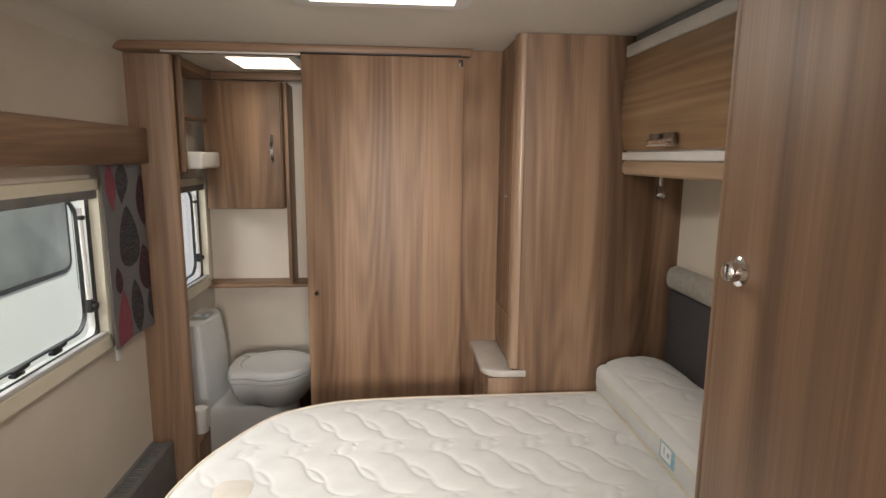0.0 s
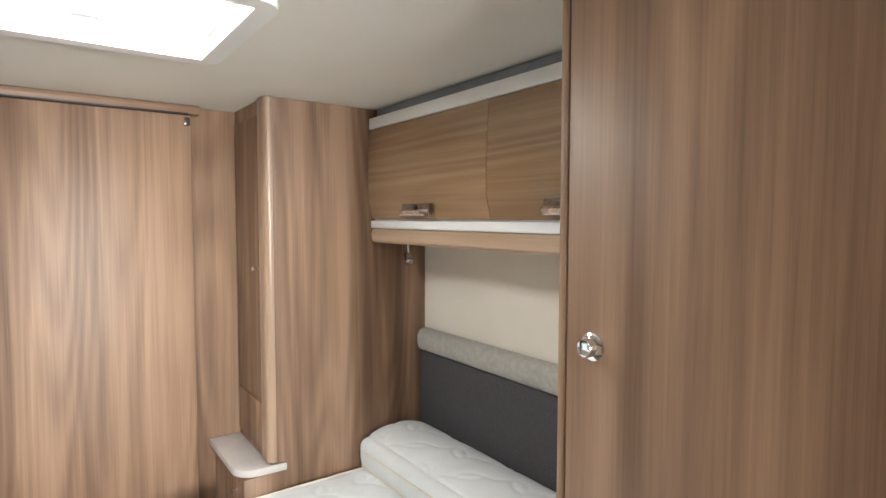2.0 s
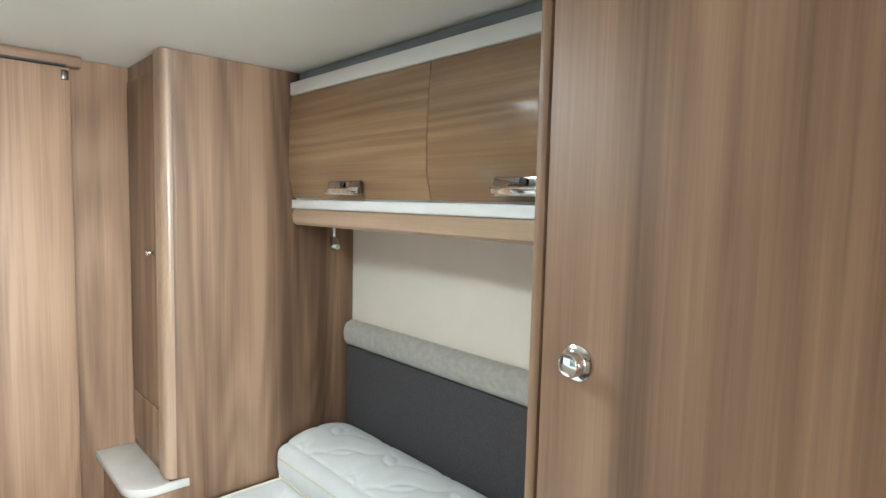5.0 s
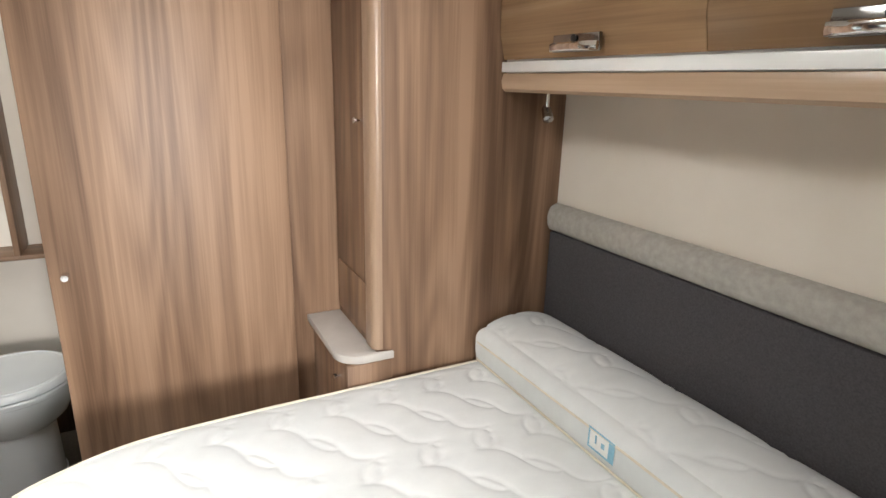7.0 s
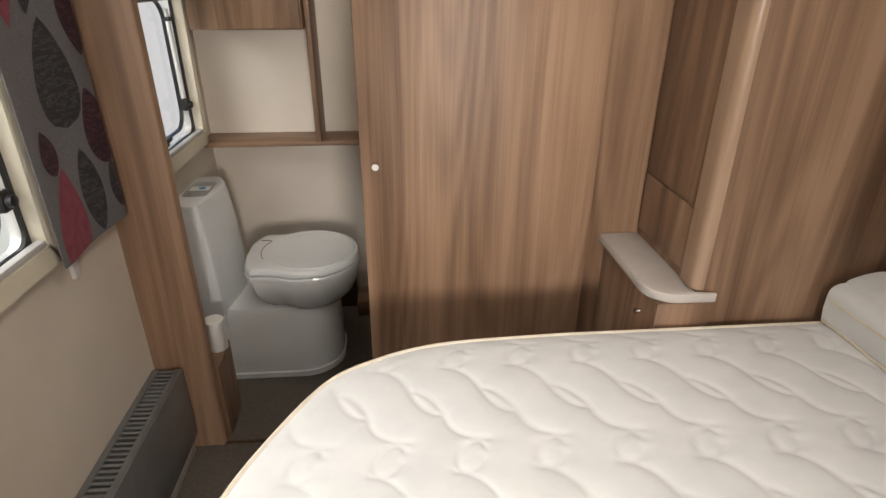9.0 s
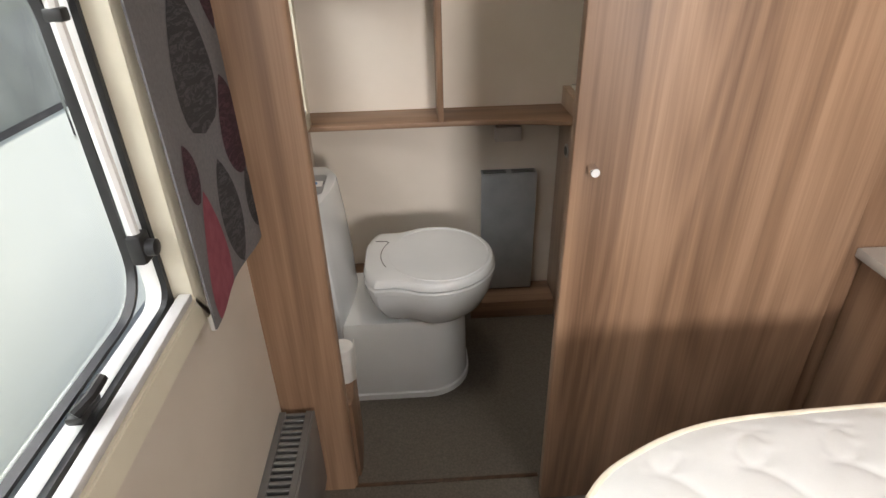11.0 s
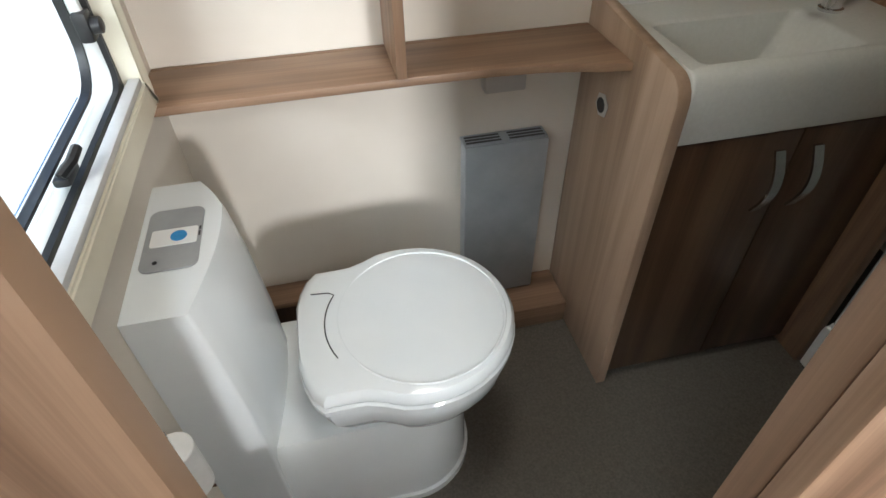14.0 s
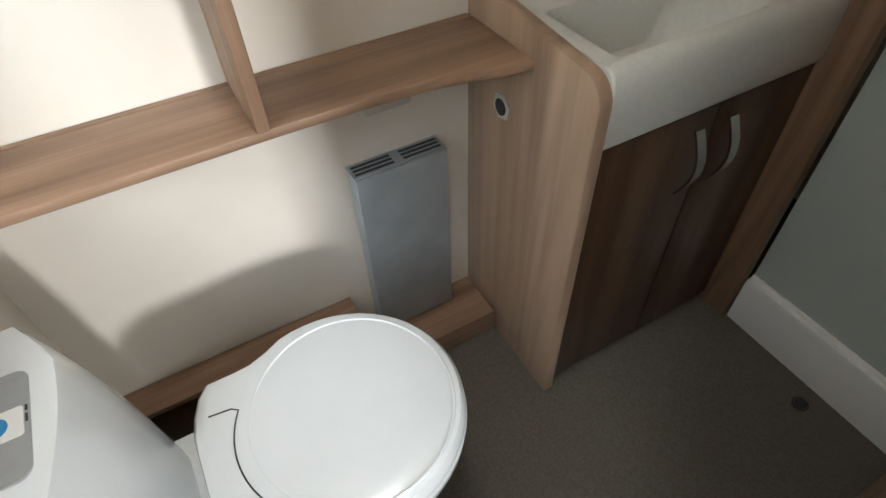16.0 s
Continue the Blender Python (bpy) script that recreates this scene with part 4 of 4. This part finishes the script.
tube(bm, [(XL, 2.965, 0.66), (-0.15, 2.965, 0.665), (-0.136, 2.965, 0.66), (-0.137, 2.965, 0.645), (-0.137, 2.965, 0.52), (-0.12, 2.965, 0.512), (-0.11, 2.965, 0.512)], 0.0045)
part("arm", bm, CHROME, hl)
bm = B()
lathe(bm, (XL, 2.965, 0.66), (1, 0, 0), [(0, 0.018), (0.006, 0.018), (0.007, 0.011)], 18)
part("rose", bm, CHROME, hl)
r2 = thing("toilet_roll", (-0.137, 2.965, 0.522), "white toilet roll hanging on a chrome hook", "toilet roll", "toilet rolls")
bm = B()
lathe(bm, (-0.137, 2.965, 0.522), (0, 0, 1), [(0, 0.012), (0, 0.025), (0.002, 0.027), (0.098, 0.027), (0.1, 0.025), (0.1, 0.012)], 28)
part("roll", bm, PAPER, r2)

# vanity unit
v = thing("vanity_unit", (1.0, 3.48, 0), "washroom vanity with dark brown doors and wood-grain side", "vanity")
bm = B()
rr = 0.05
prof = [(3.295, 0.0), (3.295, 0.80)] + [(3.295 + rr - rr * math.cos(radians(a)), 0.825 + rr * math.sin(radians(a))) for a in range(0, 91, 15)] + [(3.44, 0.884), (3.6, 0.9), (YB - 0.001, 0.9), (YB - 0.001, 0.0)]
prism(bm, prof, 0.719, 0.746, "x", 0.003)
part("side_panel", bm, PELMETZ, v)
bm = B()
box(bm, 0.7465, 1.286, 3.325, YB - 0.001, 0.02, 0.735, 0.0)
part("carcass", bm, DARKWOOD, v)
for x0, x1, hx in ((0.749, 1.028, 0.987), (1.031, 1.284, 1.074)):
    bm = B()
    box(bm, x0, x1, 3.307, 3.3245, 0.03, 0.733, 0.003)
    dr = part("door", bm, DARKWOOD, v)
    bm = B()
    loft(bm, [[(hx + dx, 3.3 - 0.026 * math.sin(math.pi * i / 14) + dy, 0.543 + 0.15 * i / 14) for dx, dy in ((-0.011, 0), (0.011, 0), (0.011, 0.006), (-0.011, 0.006))] for i in range(15)])
    part("handle", bm, SATIN, dr, "bowed satin steel handle")
bm = B()
lathe(bm, (0.7185, 3.542, 0.703), (-1, 0, 0), [(0, 0.028), (0.002, 0.028), (0.003, 0.02)], 6)
so = part("outlet", bm, PALEGREY, v, "round duct outlet in the side panel")
bm = B()
lathe(bm, (0.7154, 3.542, 0.703), (-1, 0, 0), [(0, 0.017), (0.0012, 0.017)], 20)
part("hole", bm, BLACK, so)

ba = thing("basin", (1.0, 3.48, 0.74), "pale grey moulded basin and worktop on the vanity", "basin")
bm = B()
x0, x1, y0, y1 = 0.7475, 1.286, 3.3, 3.64
X0, X1, Y0, Y1 = 0.783, 1.11, 3.338, 3.528


def rect(a, b, c, e, z, r):
    return [(x, y, z) for x, y in rounded(a, b, c, e, r, 5)]


loft(bm, [rect(x0, x1, y0 + 0.004, y1, 0.738, 0.004), rect(x0, x1, y0, y1, 0.75, 0.004), rect(x0, x1, y0, y1, 0.845, 0.004), rect(x0, x1, y0 + 0.006, y1, 0.866, 0.006), rect(x0, x1, y0 + 0.02, y1, 0.877, 0.01),
          rect(X0 - 0.01, X1 + 0.01, Y0 - 0.006, Y1 + 0.008, 0.879, 0.02), rect(X0, X1, Y0, Y1, 0.874, 0.018), rect(X0 + 0.02, X1 - 0.07, Y0 + 0.02, Y1 - 0.025, 0.765, 0.03), rect(X0 + 0.04, X1 - 0.09, Y0 + 0.035, Y1 - 0.04, 0.756, 0.03)])
part("bowl", bm, BASIN, ba)
bm = B()
box(bm, x0, x1, 3.641, YB - 0.002, 0.74, 0.905, 0.004)
part("upstand", bm, BASIN, ba)
bm = B()
lathe(bm, (0.93, 3.43, 0.7565), (0, 0, 1), [(0, 0.018), (0.003, 0.018), (0.004, 0.01)], 20)
part("waste", bm, CHROME, ba)
tp = thing("tap", (1.17, 3.5, 0.878), "chrome lever mixer tap beside the basin", "tap")
bm = B()
lathe(bm, (1.165, 3.5, 0.878), (0, 0, 1), [(0, 0.024), (0.006, 0.024), (0.008, 0.019), (0.09, 0.018), (0.1, 0.014)], 24)
part("body", bm, CHROME, tp)
bm = B()
tube(bm, [(1.165, 3.5, 0.94), (1.12, 3.48, 0.955), (1.06, 3.455, 0.935)], 0.012, False, 12)
part("spout", bm, CHROME, tp)
bm = B()
tube(bm, [(1.165, 3.5, 0.975), (1.18, 3.53, 1.03)], 0.007, False, 10)
part("lever", bm, CHROME, tp)

mi = thing("mirror", (1.02, 3.66, 0.93), "wide washroom mirror with a grey lower rail", "mirror")
bm = B()
box(bm, 0.772, 1.28, 3.6585, 3.667, 0.935, 1.7, 0.002)
part("glass", bm, MIRROR, mi)
bm = B()
box(bm, 0.772, 1.28, 3.645, 3.668, 0.907, 0.934, 0.003)
part("lower_rail", bm, GREY, mi)

# shower
bm = B()
box(bm, 1.286, 1.316, 3.232, YB - 0.001, 0.0, ZC - 0.003, 0.004)
solo("wall_shower_post", bm, WOOD, "brown wood-grain post between vanity and shower", "post", "structure")
sh = thing("shower_tray", (1.58, 3.0, 0), "white shower tray with a stepped front sill", "shower tray")
bm = B()
prism(bm, [(1.3, 0.0), (1.3, 0.135), (1.306, 0.152), (1.318, 0.152), (1.322, 0.16), (1.34, 0.16), (1.345, 0.1), (1.865, 0.09), (1.865, 0.0)], 2.765, 3.229, "y", 0.002)
part("sill", bm, WHITE, sh)
ss = thing("shower_screen", (1.33, 3.0, 0.16), "frosted grey-green shower screen", "shower screen")
bm = B()
box(bm, 1.327, 1.333, 2.766, 3.228, 0.161, 1.9)
part("pane", bm, FROST, ss)
bm = B()
box(bm, 1.322, 1.34, 2.745, 2.764, 0.0, 1.9, 0.003)
part("side_rail", bm, SATIN, ss)
dg = thing("floor_drain", (1.239, 2.948, 0), "small black round drain in the floor", "drain")
bm = B()
lathe(bm, (1.239, 2.948, 0.0), (0, 0, 1), [(0, 0.02), (0.005, 0.02), (0.007, 0.016), (0.004, 0.014)], 20)
part("ring", bm, BLACK, dg)

# ---- outside ----
bm = B()
box(bm, -400, 400, -400, 400, -0.9, -0.75)
solo("ground", bm, GRASS, "pale gravel ground outside", "ground", "structure")
nb = thing("parked_caravan", (-2.3, 2.0, -0.75), "white caravan parked outside the window", "caravan")
bm = B()
prof = [(-1.35, -0.35), (-1.35, 1.75), (-1.42, 1.9), (-1.6, 1.95), (-3.2, 1.95), (-3.4, 1.7), (-3.4, -0.35)]
prism(bm, prof, -2.5, 5.0, "y", 0.03)
part("body", bm, DULLWHITE, nb)
for y0 in (NBY0, 1.4):
    bm = B()
    prism(bm, rounded(y0, y0 + NBW, NBZ0, NBZ0 + 0.62, 0.07), -1.352, -1.335, "x", 0.004)
    wnd = part("window", bm, DARKGLASS, nb, "smoked acrylic window")
    bm = B()
    ring_prism(bm, rounded(y0 - 0.03, y0 + NBW + 0.03, NBZ0 - 0.03, NBZ0 + 0.65, 0.09), rounded(y0, y0 + NBW, NBZ0, NBZ0 + 0.62, 0.07), -1.352, -1.34, "x")
    part("seal", bm, BLACK, wnd)
for y0 in (0.4, 1.3):
    bm = B()
    lathe(bm, (-1.5, y0, -0.46), (-1, 0, 0), [(0, 0.2), (0.0, 0.29), (0.16, 0.29), (0.16, 0.2)], 28)
    part("wheel", bm, BLACK, nb)
